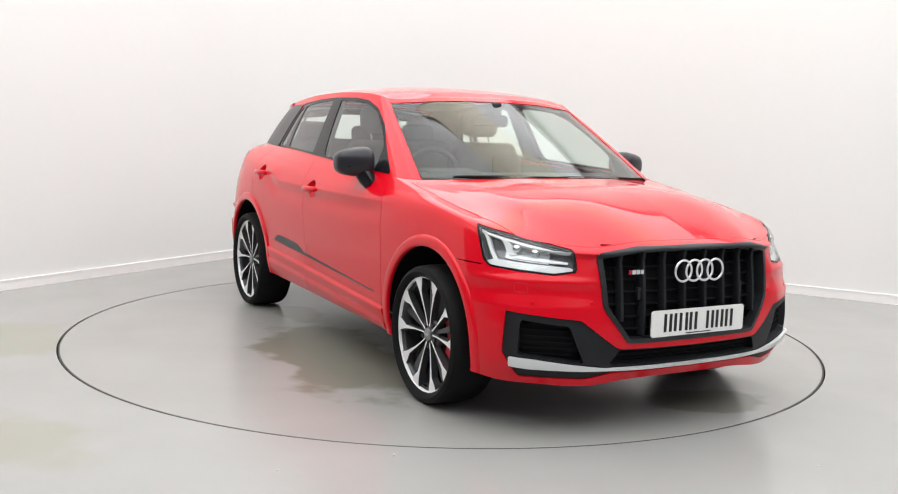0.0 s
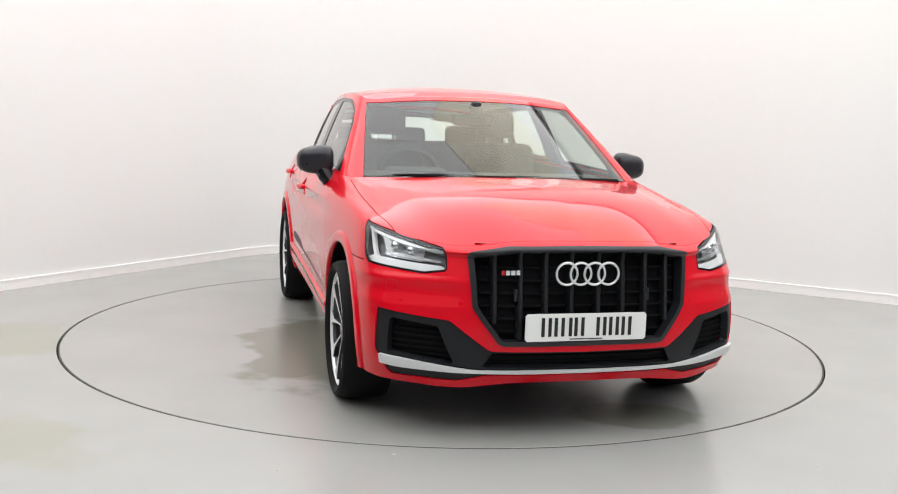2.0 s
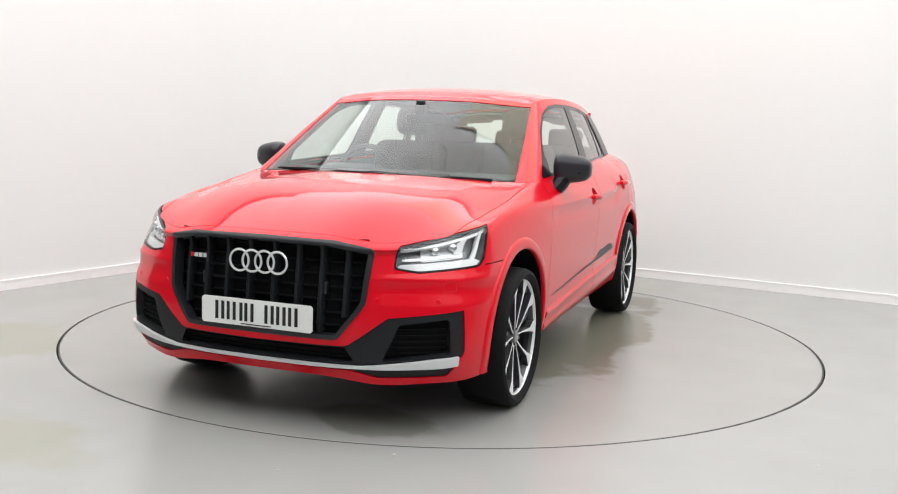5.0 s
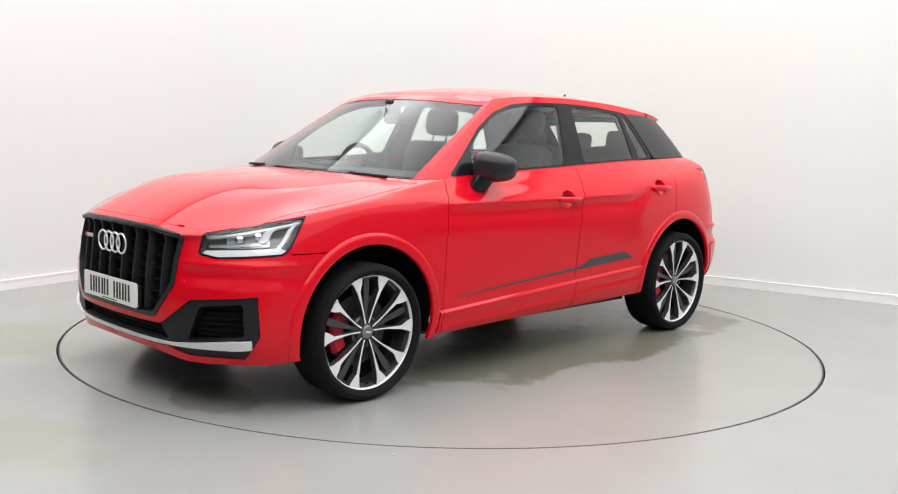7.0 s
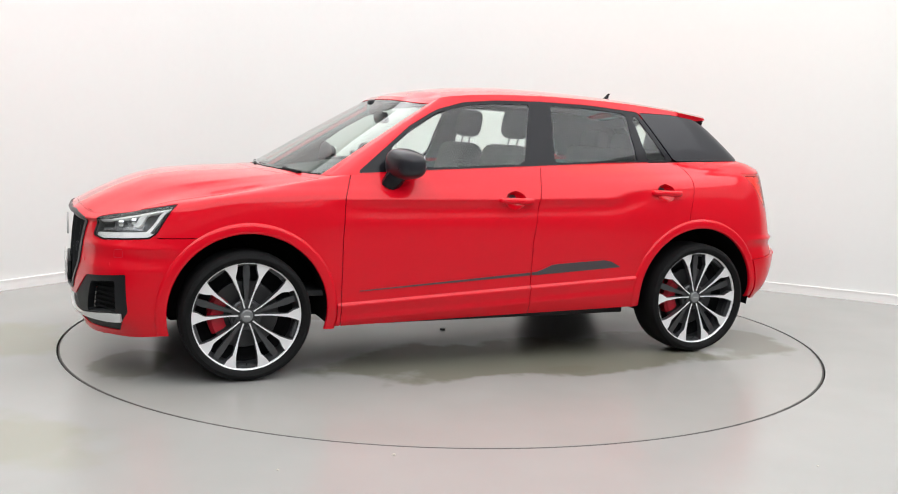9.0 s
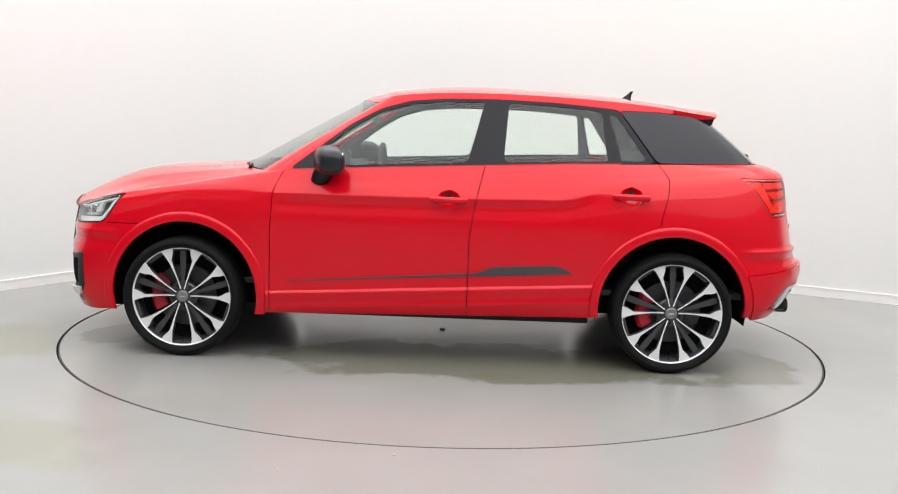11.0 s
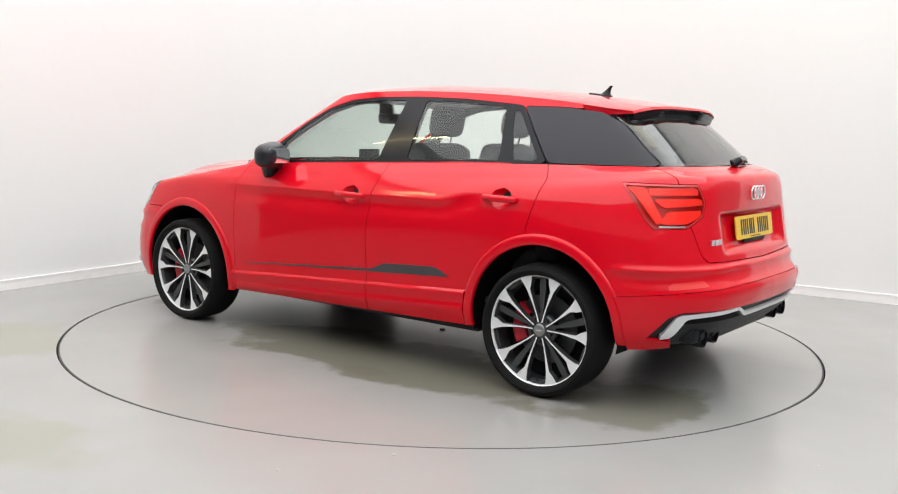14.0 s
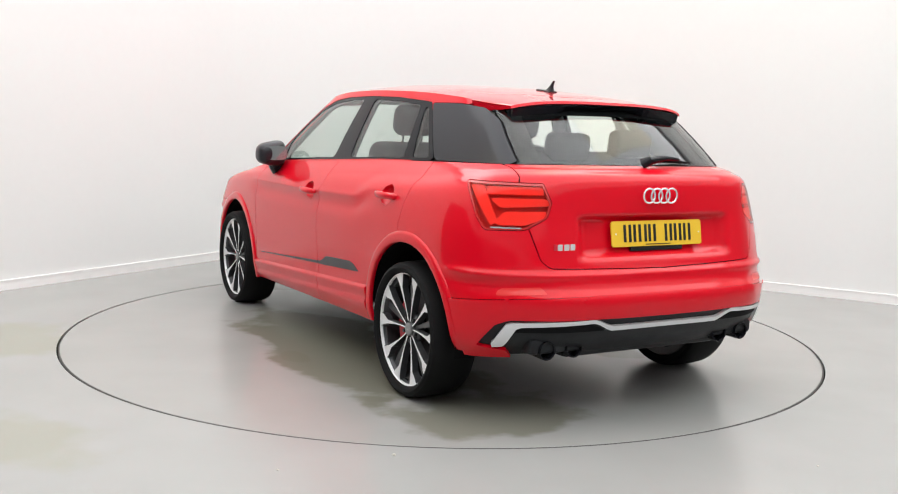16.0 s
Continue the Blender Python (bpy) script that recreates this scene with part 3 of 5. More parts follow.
def clip(mesh, d):
    """Keeps the side of a mesh on which d is negative, cutting the faces that straddle it."""
    v, f = mesh
    out, faces, cuts = [v], [], {}
    count = len(v)
    for face in f:
        q = [d[i] for i in face]
        if all(x < 0 for x in q):
            faces.append(tuple(face))
        elif any(x < 0 for x in q):
            ring = []
            for i, j in zip(face, tuple(face[1:]) + (face[0],)):
                if d[i] < 0:
                    ring.append(i)
                if (d[i] < 0) != (d[j] < 0):
                    key = (min(i, j), max(i, j))
                    if key not in cuts:
                        a, b = key
                        t = d[a] / (d[a] - d[b])
                        out.append((v[a] + (v[b] - v[a]) * t)[None])
                        cuts[key] = count
                        count += 1
                    ring.append(cuts[key])
            if len(ring) > 2:
                faces.append(tuple(ring))
    v = np.vstack(out)
    used = sorted({i for face in faces for i in face})
    remap = {i: k for k, i in enumerate(used)}
    return (v[used] if used else v[:0]), [tuple(remap[i] for i in face) for face in faces]


def cut(mesh, *tests):
    """Keeps what lies on the negative side of every test(v)."""
    for t in tests:
        if len(mesh[1]) == 0:
            break
        mesh = clip(mesh, t(mesh[0]))
    return mesh


def X(v): return v[:, 0]
def Y(v): return v[:, 1]
def Z(v): return v[:, 2]
def S(v): return v[:, 3]
def V(v): return v[:, 4]


def inside(poly, plane, grow=0.0):
    """Test: inside an outline seen from the side (xz), ahead (yz), above (xy) or the corners (nose, tail)."""
    look_at = {"xz": lambda v: v[:, [0, 2]], "yz": lambda v: v[:, [1, 2]], "xy": lambda v: v[:, [0, 1]],
               "nose": lambda v: np.stack([v[:, 1] - v[:, 0], v[:, 2]], 1), "tail": lambda v: np.stack([v[:, 1] + v[:, 0], v[:, 2]], 1)}[plane]
    return lambda v: outline_distance(look_at(v), poly) - grow


def band(plane, lower, upper):
    """Tests: between two lines given as (coordinate, height) points; exact also where the band is thin."""
    sign = {"xz": 0, "nose": -1, "tail": 1}[plane]
    at = lambda v: v[:, 0] if sign == 0 else v[:, 1] + sign * v[:, 0]
    lo, up = np.array(sorted(lower)), np.array(sorted(upper))
    ends = max(lo[0, 0], up[0, 0]), min(lo[-1, 0], up[-1, 0])
    return (lambda v: np.interp(at(v), lo[:, 0], lo[:, 1]) - v[:, 2], lambda v: v[:, 2] - np.interp(at(v), up[:, 0], up[:, 1]),
            lambda v: ends[0] - at(v), lambda v: at(v) - ends[1])


def outside(poly, plane, grow=0.0):
    t = inside(poly, plane, grow)
    return lambda v: -t(v)


def panel(name, mesh, mat, parent, side=0, off=0.0, depth=.014, label="", gap=True):
    """A panel from a cut piece: side 1 left, -1 right, 0 both halves joined. Its rim is turned in by depth."""
    v, faces = mesh
    p, n = v[:, :3] + off * v[:, 5:8], v[:, 5:8]
    halves = {1: [1], -1: [-1], 0: [1, -1]}[side]
    P, N, F = [], [], []
    seam = {}
    for h in halves:
        ids = []
        for a, b in zip(p, n):
            mid = side == 0 and abs(a[1]) < 1e-4
            key = tuple(np.round(a, 5)) if mid else None
            if mid and key in seam:
                ids.append(seam[key])
                continue
            P.append((a[0], a[1] * h, a[2]))
            N.append((b[0], b[1] * h, b[2]))
            ids.append(len(P) - 1)
            if mid:
                seam[key] = len(P) - 1
        for face in faces:
            ring = [ids[i] for i in face]
            if len(set(ring)) > 2:
                F.append(tuple(ring if h == 1 else ring[::-1]))
    sharp = []
    if depth:
        edges = {}
        for ring in F:
            for a, b in zip(ring, ring[1:] + ring[:1]):
                edges[(a, b)] = edges.get((a, b), 0) + 1
        rim = [e for e in edges if (e[1], e[0]) not in edges]
        low = {}
        for e in rim:
            for i in e:
                if i not in low:
                    P.append(tuple(np.array(P[i]) - depth * np.array(N[i])))
                    low[i] = len(P) - 1
        for a, b in rim:
            F.append((b, a, low[a], low[b]))
            sharp.append((a, b))
    return part(name, mesh_of(name, P, F, mat, True, sharp), mat, parent, label)


def both(name, mesh, mat, parent, **k):
    return [panel(name, mesh, mat, parent if not isinstance(parent, (list, tuple)) else parent[i], side=s, **k) for i, s in enumerate((1, -1))]


G = .002                                     # half a shut line
AXLE, WHEEL_Z, ARCH, FLARE = 1.299, .3185, .386, .437


def arch_gap(r, grow=0.0):
    """Test: outside both wheel arches of radius r."""
    return lambda v: np.maximum(r - np.hypot(X(v) - 1.288, Z(v) - .335), r - np.hypot(X(v) + 1.297, Z(v) - .340))


def table(xs, ys):
    return lambda q: np.interp(q, xs, ys)


HEADLAMP = [(-1.432, .690), (-1.405, .777), (-.802, .858), (-.874, .722), (-.917, .697), (-1.303, .676)]
GRILLE = [(-.1, .800), (.323, .794), (.478, .766), (.460, .549), (.436, .512), (.352, .400), (-.1, .400)]
MESHED = [(-.1, .783), (.319, .777), (.454, .751), (.440, .557), (.417, .518), (.342, .418), (-.1, .416)]
LOW_BLACK = [(-2.2, .372), (-1.68, .376), (-1.475, .496), (-1.045, .528), (-1.03, .352), (-1.125, .252), (-1.50, .245), (-1.646, .271), (-2.2, .271)]
INTAKE = [(-1.415, .470), (-1.135, .494), (-1.125, .350), (-1.50, .312)]
SLOT = [(-2.2, .366), (-1.69, .368), (-1.63, .304), (-2.2, .298)]
BLADE_F_TOP = [(-2.2, .294), (-1.60, .295), (-1.45, .309), (-1.20, .334), (-1.078, .340)]
BLADE_F_LOW = [(-2.2, .285), (-1.49, .287), (-1.20, .296), (-1.078, .304)]
TAIL = [(-.862, 1.038), (-1.347, 1.036), (-1.402, .958), (-1.383, .893), (-1.262, .842), (-1.02, .838), (-.968, .883)]
HATCH = [(-.1, 1.3), (.70, 1.3), (.632, 1.10), (.665, 1.02), (.645, .85), (.607, .72), (.573, .688), (-.1, .674)]
DIFFUSER = [(-1.003, .355), (-1.125, .452), (-1.21, .476), (-1.69, .482), (-2.3, .480), (-2.3, .2), (-1.26, .2), (-1.175, .342)]
BLADE_R_TOP = [(-2.3, .449), (-1.767, .446), (-1.688, .481), (-1.193, .462), (-1.097, .366)]
BLADE_R_LOW = [(-2.3, .431), (-1.758, .427), (-1.688, .464), (-1.254, .445), (-1.173, .360), (-1.097, .352)]
REFLECTOR = [(-1.115, .572), (-1.135, .602), (-1.375, .612), (-1.42, .585)]
WINDOWS = [(.745, 1.014), (.600, 1.128), (.432, 1.260), (.273, 1.350), (.110, 1.396), (-.077, 1.412), (-.356, 1.416), (-.662, 1.408), (-.966, 1.384), (-1.004, 1.379), (-1.204, 1.099), (-.75, 1.088), (-.25, 1.064), (.25, 1.040), (.60, 1.022)]
PANE_F = [(.552, 1.038), (.550, 1.146), (.425, 1.245), (.270, 1.335), (.105, 1.380), (-.080, 1.395), (-.283, 1.398), (-.200, 1.074), (.25, 1.052)]
PANE_R = [(-.388, 1.083), (-.412, 1.399), (-.660, 1.391), (-.912, 1.370), (-.945, 1.102), (-.75, 1.098)]
PANE_Q = [(-.952, 1.362), (-.990, 1.356), (-1.160, 1.111), (-1.020, 1.108)]
CHEEK = [(-1.008, 1.377), (-1.24, 1.373), (-1.42, 1.353), (-1.53, 1.300), (-1.74, 1.118), (-1.72, 1.106), (-1.211, 1.100)]
door_front = table([.2, .37, .684, .898, 1.003], [.832, .832, .830, .817, .776])
door_mid = table([.2, .671, .882, 1.057, 1.08], [-.217, -.219, -.248, -.291, -.298])
door_back = table([.2, .805, .95, 1.02, 1.055, 1.10], [-1.19, -1.215, -1.252, -1.261, -1.245, -1.212])
crease = table([-.87, .90], [.454, .358])
hood_edge = table([.85, 1.20, 1.44, 1.58, 1.72, 1.9, 2.1], [.778, .780, .766, .764, .735, .70, .80])
rear_crease = table([-2.12, -2.03, -1.70], [.582, .568, .534])

car = tagged(new("car"), "bright red compact crossover car with black trim and alloy wheels", "car")

# bonnet, wings, doors
bonnet_tests = (lambda v: 5.02 - V(v), lambda v: V(v) - 6.86, lambda v: Y(v) - hood_edge(X(v)), lambda v: .86 - X(v))
hood = lambda v: np.maximum.reduce([t(v) for t in bonnet_tests])
bonnet = panel("bonnet", cut(LOWER, lambda v: S(v) - 6.3, lambda v: hood(v) + G), RED, car, label="red bonnet with a soft power bulge")
bumper_top = table([1.68, 1.72, 1.74, 3], [.700, .700, 1.3, 1.3])
front = lambda v: np.maximum.reduce([S(v) - 6.02, V(v) - 5.016, Z(v) - bumper_top(X(v))])
nose = cut(LOWER, lambda v: front(v) + G, arch_gap(FLARE - .006), outside(HEADLAMP, "nose", G), outside(GRILLE, "yz", 0), outside(LOW_BLACK, "nose", 0))
bumper_front = panel("front_bumper", nose, RED, car, label="red front bumper")
wing = cut(LOWER, lambda v: door_front(Z(v)) + G - X(v), lambda v: G - np.where(S(v) < 7.5, front(v), 1), lambda v: G - hood(v), arch_gap(FLARE - .006), outside(HEADLAMP, "nose", G),
           lambda v: crease(X(v)) - Z(v) - np.where(X(v) < 1.1, 0, 9), lambda v: V(v) - 6.985)
both("front_wing", wing, RED, car)
doors = {}
HANDLES = {"front_door": (-.107, .884), "rear_door": (-1.057, .927)}
CUP_X, CUP_Z = .060, .052      # half width and half height of the finger bowl behind a handle
for name, ahead, behind in (("front_door", door_front, door_mid), ("rear_door", door_mid, door_back)):
    piece = cut(LOWER, lambda v: np.maximum(1.2 - V(v), V(v) - 6.985), lambda v: X(v) - ahead(Z(v)) + G, lambda v: behind(Z(v)) + G - X(v), arch_gap(FLARE - .006), lambda v: crease(X(v)) - Z(v),
                lambda v: np.where(Y(v) > .3, CUP_Z - np.hypot((X(v) - HANDLES[name][0]) * CUP_Z / CUP_X, Z(v) - HANDLES[name][1]), -1))
    doors[name] = both(name, piece, RED, car)
    low = cut(SILL, lambda v: X(v) - ahead(Z(v)) + G, lambda v: behind(Z(v)) + G - X(v), arch_gap(FLARE + .001))
    both("sill_panel", low, RED, doors[name], depth=.012)
low = cut(SILL, lambda v: door_front(Z(v)) + G - X(v), arch_gap(FLARE + .001))
both("sill_panel", low, RED, car, depth=.012)
for mesh, z_low in ((ARCH_F, .236), (ARCH_R, .266)):
    both("wheel_arch", cut(mesh, lambda v: np.where(X(v) < -1.3, .306, z_low) - Z(v)), RED, car, depth=0)

# tail
hatch_test = inside(HATCH, "yz")
quarter = cut(LOWER, lambda v: X(v) - door_back(Z(v)) + G, arch_gap(FLARE - .006), lambda v: rear_crease(X(v)) + G - Z(v), outside(TAIL, "tail", G), lambda v: G - np.where(X(v) < -1.68, hatch_test(v), 1), lambda v: V(v) - 6.985)
panel("rear_quarter", cut(quarter, lambda v: -Y(v) - .0), RED, car, side=0)
hatch = panel("tailgate", cut(LOWER, lambda v: X(v) + 1.70, lambda v: hatch_test(v) + G, outside(TAIL, "tail", G), lambda v: V(v) - 6.97), RED, car, label="red tailgate")
low = cut(LOWER, lambda v: X(v) + 1.32, arch_gap(FLARE - .006), lambda v: Z(v) - rear_crease(X(v)), outside(DIFFUSER, "tail", 0))
bumper_rear = panel("rear_bumper", low, RED, car, off=.013, depth=.03, label="red rear bumper")
both("rear_reflector", cut(LOWER, lambda v: X(v) + 1.6, inside(REFLECTOR, "tail")), REFLEX, bumper_rear, off=.0012, depth=.008)
diffuser = panel("diffuser", cut(LOWER, lambda v: X(v) + 1.5, inside(DIFFUSER, "tail", .001)), PLASTIC, car, off=-.004, depth=.02, label="black plastic rear diffuser")
panel("blade", cut(LOWER, lambda v: X(v) + 1.5, *band("tail", BLADE_R_LOW, BLADE_R_TOP)), SILVER, diffuser, off=.012, depth=.02, label="satin silver trim blade")
both("tail_pocket", cut(LOWER, lambda v: X(v) + 1.5, *band("tail", [(-1.73, .424), (-1.22, .418)], [(-1.73, .430), (-1.67, .455), (-1.27, .436), (-1.22, .425)])), DARK, diffuser, off=.002, depth=.01)

# glass and pillars
pillar = cut(UPPER, lambda v: 3.93 - S(v), lambda v: S(v) - 13.25, outside(WINDOWS, "xz"), outside(CHEEK, "xz", .001), lambda v: np.where(X(v) < -1.0, 1.34 - Z(v) - (X(v) + 1.0) * .1, -1))
both("side_frame", pillar, RED, car, depth=.02)
header = cut(UPPER, lambda v: S(v) - 3.95, lambda v: 2.86 - V(v))
roof = panel("roof", ROOF, RED, car, depth=.012, label="red roof panel")
panel("header", header, RED, roof, depth=.01)
panes = [PANE_F, PANE_R, PANE_Q]
surround = cut(UPPER, lambda v: 3.9 - S(v), lambda v: S(v) - 13.2, inside(WINDOWS, "xz"), *[outside(p, "xz") for p in panes])
both("window_surround", surround, BLACK, car, off=-.003, depth=.012, label="gloss black window surround")
side_glass = []
for nm, p in zip(("door_window", "door_window", "quarter_light"), panes):
    side_glass += both(nm, cut(UPPER, lambda v: 3.9 - S(v), lambda v: S(v) - 13.2, inside(p, "xz", .002)), WINDOW, car, off=-.006, depth=.003)
both("pillar_blade", cut(UPPER, lambda v: 6 - S(v), lambda v: S(v) - 14.0, inside(CHEEK, "xz", -.002)), BLADE, car, off=.001, depth=.012, label="graphite grey gloss pillar blade")
windscreen = panel("windscreen", cut(UPPER, lambda v: S(v) - 3.9, lambda v: V(v) - 2.86, lambda v: .03 - V(v)), SCREEN, car, off=-.003, depth=.003)
edge = cut(UPPER, lambda v: S(v) - 3.94, lambda v: V(v) - 2.87, lambda v: -np.maximum(np.maximum(S(v) - 3.84, .10 - V(v)), V(v) - 2.81))
panel("windscreen_border", edge, DARK, windscreen, off=-.0055, depth=.004)
rear_glass = panel("rear_window", cut(UPPER, lambda v: 12.9 - S(v), outside(CHEEK, "xz", .004), lambda v: .05 - V(v)), WINDOW, car, off=-.004, depth=.003)
edge = cut(UPPER, lambda v: 12.8 - S(v), outside(CHEEK, "xz", .001), lambda v: -np.maximum(np.maximum(13.72 - S(v), .16 - V(v)), V(v) - 2.6))
panel("rear_window_border", edge, DARK, rear_glass, off=-.0075, depth=.004)
for g in side_glass + [windscreen, rear_glass]:
    g.visible_shadow = False

# cowl at the foot of the windscreen
panel("cowl", cut(LOWER, lambda v: S(v) - 5.5, lambda v: 6.80 - V(v), lambda v: .84 - X(v), lambda v: Y(v) - .74), PLASTIC, car, off=-.012, depth=.02)

# roof spoiler with its black underside
bm = bmesh.new()
rows = []
for k in range(21):
    b = -1 + 2 * k / 20
    fall = abs(b) ** 3
    rows.append([(-1.31, .573 * b, 1.4325 - .043 * fall), (-1.43, (.575 - .025 * fall) * b, 1.416 - .042 * fall), (-1.600 + .055 * fall, (.575 - .070 * fall) * b, 1.396 - .034 * fall),
                 (-1.607 + .055 * fall, (.575 - .070 * fall) * b, 1.384 - .034 * fall), (-1.42, (.568 - .025 * fall) * b, 1.376 - .036 * fall), (-1.33, .562 * b, 1.388 - .036 * fall)])
ring = [[bm.verts.new(p) for p in r] for r in rows]
for a, b in zip(ring, ring[1:]):
    for k in range(6):
        bm.faces.new((a[k], a[(k + 1) % 6], b[(k + 1) % 6], b[k]))
bm.faces.new(ring[0])
bm.faces.new(ring[-1][::-1])
bmesh.ops.bevel(bm, geom=[e for e in bm.edges if e.calc_face_angle(0) > radians(40)], offset=.005, segments=2, affect="EDGES", profile=.5)
spoiler = part("roof_spoiler", bm, RED, car, "red roof spoiler with a black underside")
bm = bmesh.new()
rows = []
for k in range(21):
    b = -1 + 2 * k / 20
    fall = abs(b) ** 2.6
    deep = .018 + .050 * min(1, max(0, (abs(b) - .38) / .12))
    y = .495 * b
    rows.append([(-1.602 + .05 * fall, y, 1.379 - .024 * fall), (-1.40, y, 1.364 - .04 * fall), (-1.43, y, 1.335 - .03 * fall), (-1.555 + .03 * fall, y, 1.377 - .026 * fall - deep)])
ring = [[bm.verts.new(p) for p in r] for r in rows]
for a, b in zip(ring, ring[1:]):
    for k in range(4):
        bm.faces.new((a[k], a[(k + 1) % 4], b[(k + 1) % 4], b[k]))
bm.faces.new(ring[0])
bm.faces.new(ring[-1][::-1])
part("underside", bm, BLACK, spoiler)
for s in (1, -1):
    fin = prism([(-1.40, 1.335), (-1.525, 1.360), (-1.530, 1.335), (-1.512, 1.285), (-1.485, 1.285)], .02, Matrix(((1, 0, 0, 0), (0, 0, 1, s * .49), (0, 1, 0, 0), (0, 0, 0, 1))), bevel=.003)
    part("side_fin", fin, BLACK, spoiler)

# underbody, arch liners and inner trim
part("underbody", box((3.15, .94, .14), (.06, 0, .300), .02), DARK, car, "black underbody tray")
for s in (1, -1):
    for ax in (1.288, -1.297):
        bm = bmesh.new()
        arcs = []
        for y in (.864, .50):
            arcs.append([bm.verts.new((ax + (ARCH + .012) * math.cos(a), s * min(y, .842 + .1 * max(0, math.sin(a))), .338 + (ARCH + .012) * math.sin(a))) for a in np.linspace(radians(-11), radians(191), 44)])
        for k in range(43):
            bm.faces.new((arcs[0][k], arcs[0][k + 1], arcs[1][k + 1], arcs[1][k]))
        bm.faces.new(arcs[1])
        part("arch_liner", bm, DARK, car)
inner = cut(LOWER, lambda v: V(v) - 6.97, lambda v: 1.0 - V(v), lambda v: X(v) - 1.15, lambda v: -1.80 - X(v), arch_gap(ARCH + .02))
panel("inner_trim", inner, TRIM, car, off=-.045, depth=0)
panel("headlining", cut(ROOF, lambda v: X(v) - .33, lambda v: -1.50 - X(v)), LINING, car, off=-.03, depth=.01)
both("pillar_lining", cut(UPPER, lambda v: 3.93 - S(v), lambda v: S(v) - 13.2, outside(PANE_F, "xz", .006), outside(PANE_R, "xz", .006), outside(PANE_Q, "xz", .02)), TRIM, car, off=-.03, depth=.01)
part("cabin_floor", box((2.9, 1.5, .03), (-.35, 0, .40), .005), TRIM, car)
# ---------------------------------------------------------------- finding places on the skin
def on_skin(test, near):
    """The skin's place and normal nearest to a wanted pair of coordinates."""
    v = LOWER[0]
    d = np.linalg.norm(test(v) - np.array(near), axis=1)
    k = np.argsort(d)[:5]
    w = 1 / (d[k] + 1e-4)
    w /= w.sum()
    return Vector(v[k, :3].T @ w), Vector(v[k, 5:8].T @ w).normalized()


def ahead_at(y, z):
    p, n = on_skin(lambda v: np.where((v[:, 0] > 1.5)[:, None], v[:, [1, 2]], 9), (abs(y), z))
    return p.x


def side_at(x, z):
    return on_skin(lambda v: np.where((v[:, 1] > .6)[:, None], v[:, [0, 2]], 9), (x, z))


# ---------------------------------------------------------------- grille
SIDEWAYS = Matrix(((0, 0, 1, 0), (1, 0, 0, 0), (0, 1, 0, 0), (0, 0, 0, 1)))      # (a, b, c) to (y, z, x)
nose_half = lambda v: S(v) - 5
grille = panel("grille", cut(LOWER, nose_half, inside(GRILLE, "yz"), outside(MESHED, "yz")), GREY_FRAME, car, off=.006, depth=.045, label="black octagonal radiator grille with upright bars")
panel("grille_back", cut(LOWER, nose_half, inside(MESHED, "yz", .01)), DARK, grille, off=-.055, depth=0)
for y in (-.372, -.270, -.166, -.058, .058, .166, .270, .372):
    top, bot = .782 - max(0, abs(y) - .31) * .25, .426 + max(0, abs(y) - .33) * 1.5
    bm = bmesh.new()
    zs = np.linspace(bot, top, 9)
    ring = []
    for z in zs:
        x = ahead_at(y, z) - .010
        ring.append([bm.verts.new(p) for p in ((x, y - .006, z), (x - .006, y - .010, z), (x - .05, y - .010, z), (x - .05, y + .010, z), (x - .006, y + .010, z), (x, y + .006, z))])
    for a, b in zip(ring, ring[1:]):
        for k in range(6):
            bm.faces.new((a[k], a[(k + 1) % 6], b[(k + 1) % 6], b[k]))
    part("upright_bar", bm, PLASTIC, grille)
for k in range(7):
    z = .452 + k * .051
    w = min(.425, .335 + (z - .43) * .85)
    bm = bmesh.new()
    ring = []
    for y in np.linspace(-w, w, 15):
        x = ahead_at(y, z) - .034
        ring.append([bm.verts.new(p) for p in ((x, y, z + .003), (x - .016, y, z + .005), (x - .016, y, z - .005), (x, y, z - .003))])
    for a, b in zip(ring, ring[1:]):
        for j in range(4):
            bm.faces.new((a[j], a[(j + 1) % 4], b[(j + 1) % 4], b[j]))
    part("cross_slat", bm, DARK, grille)
for s in (1, -1):
    part("sensor", box((.02, .018, .05), (ahead_at(.31, .60) - .026, s * .285, .60), .004), BLADE, grille)


def badge_rings(x, z, r, step, thick, parent, turn=0):
    """Four linked rings as plain chrome hoops."""
    for k in range(4):
        bm = bmesh.new()
        prof = [(r + thick * math.cos(a), .35 * thick + thick * .8 * math.sin(a)) for a in np.linspace(0, 2 * math.pi, 9)]
        m = Matrix.Translation((x, (k - 1.5) * step, z)) @ pose(0, 0, 0, 0, turn, 90 if x < 0 else -90)
        lathe(prof, 48, "y", bm, m)
        bmesh.ops.remove_doubles(bm, verts=bm.verts, dist=1e-5)
        part("badge_ring", bm, BADGE, parent, "bright chrome badge ring")


badge_rings(2.098, .692, .0442, .0595, .0052, grille)
badge_rings(-2.000, .988, .0315, .0425, .0042, hatch, 6)


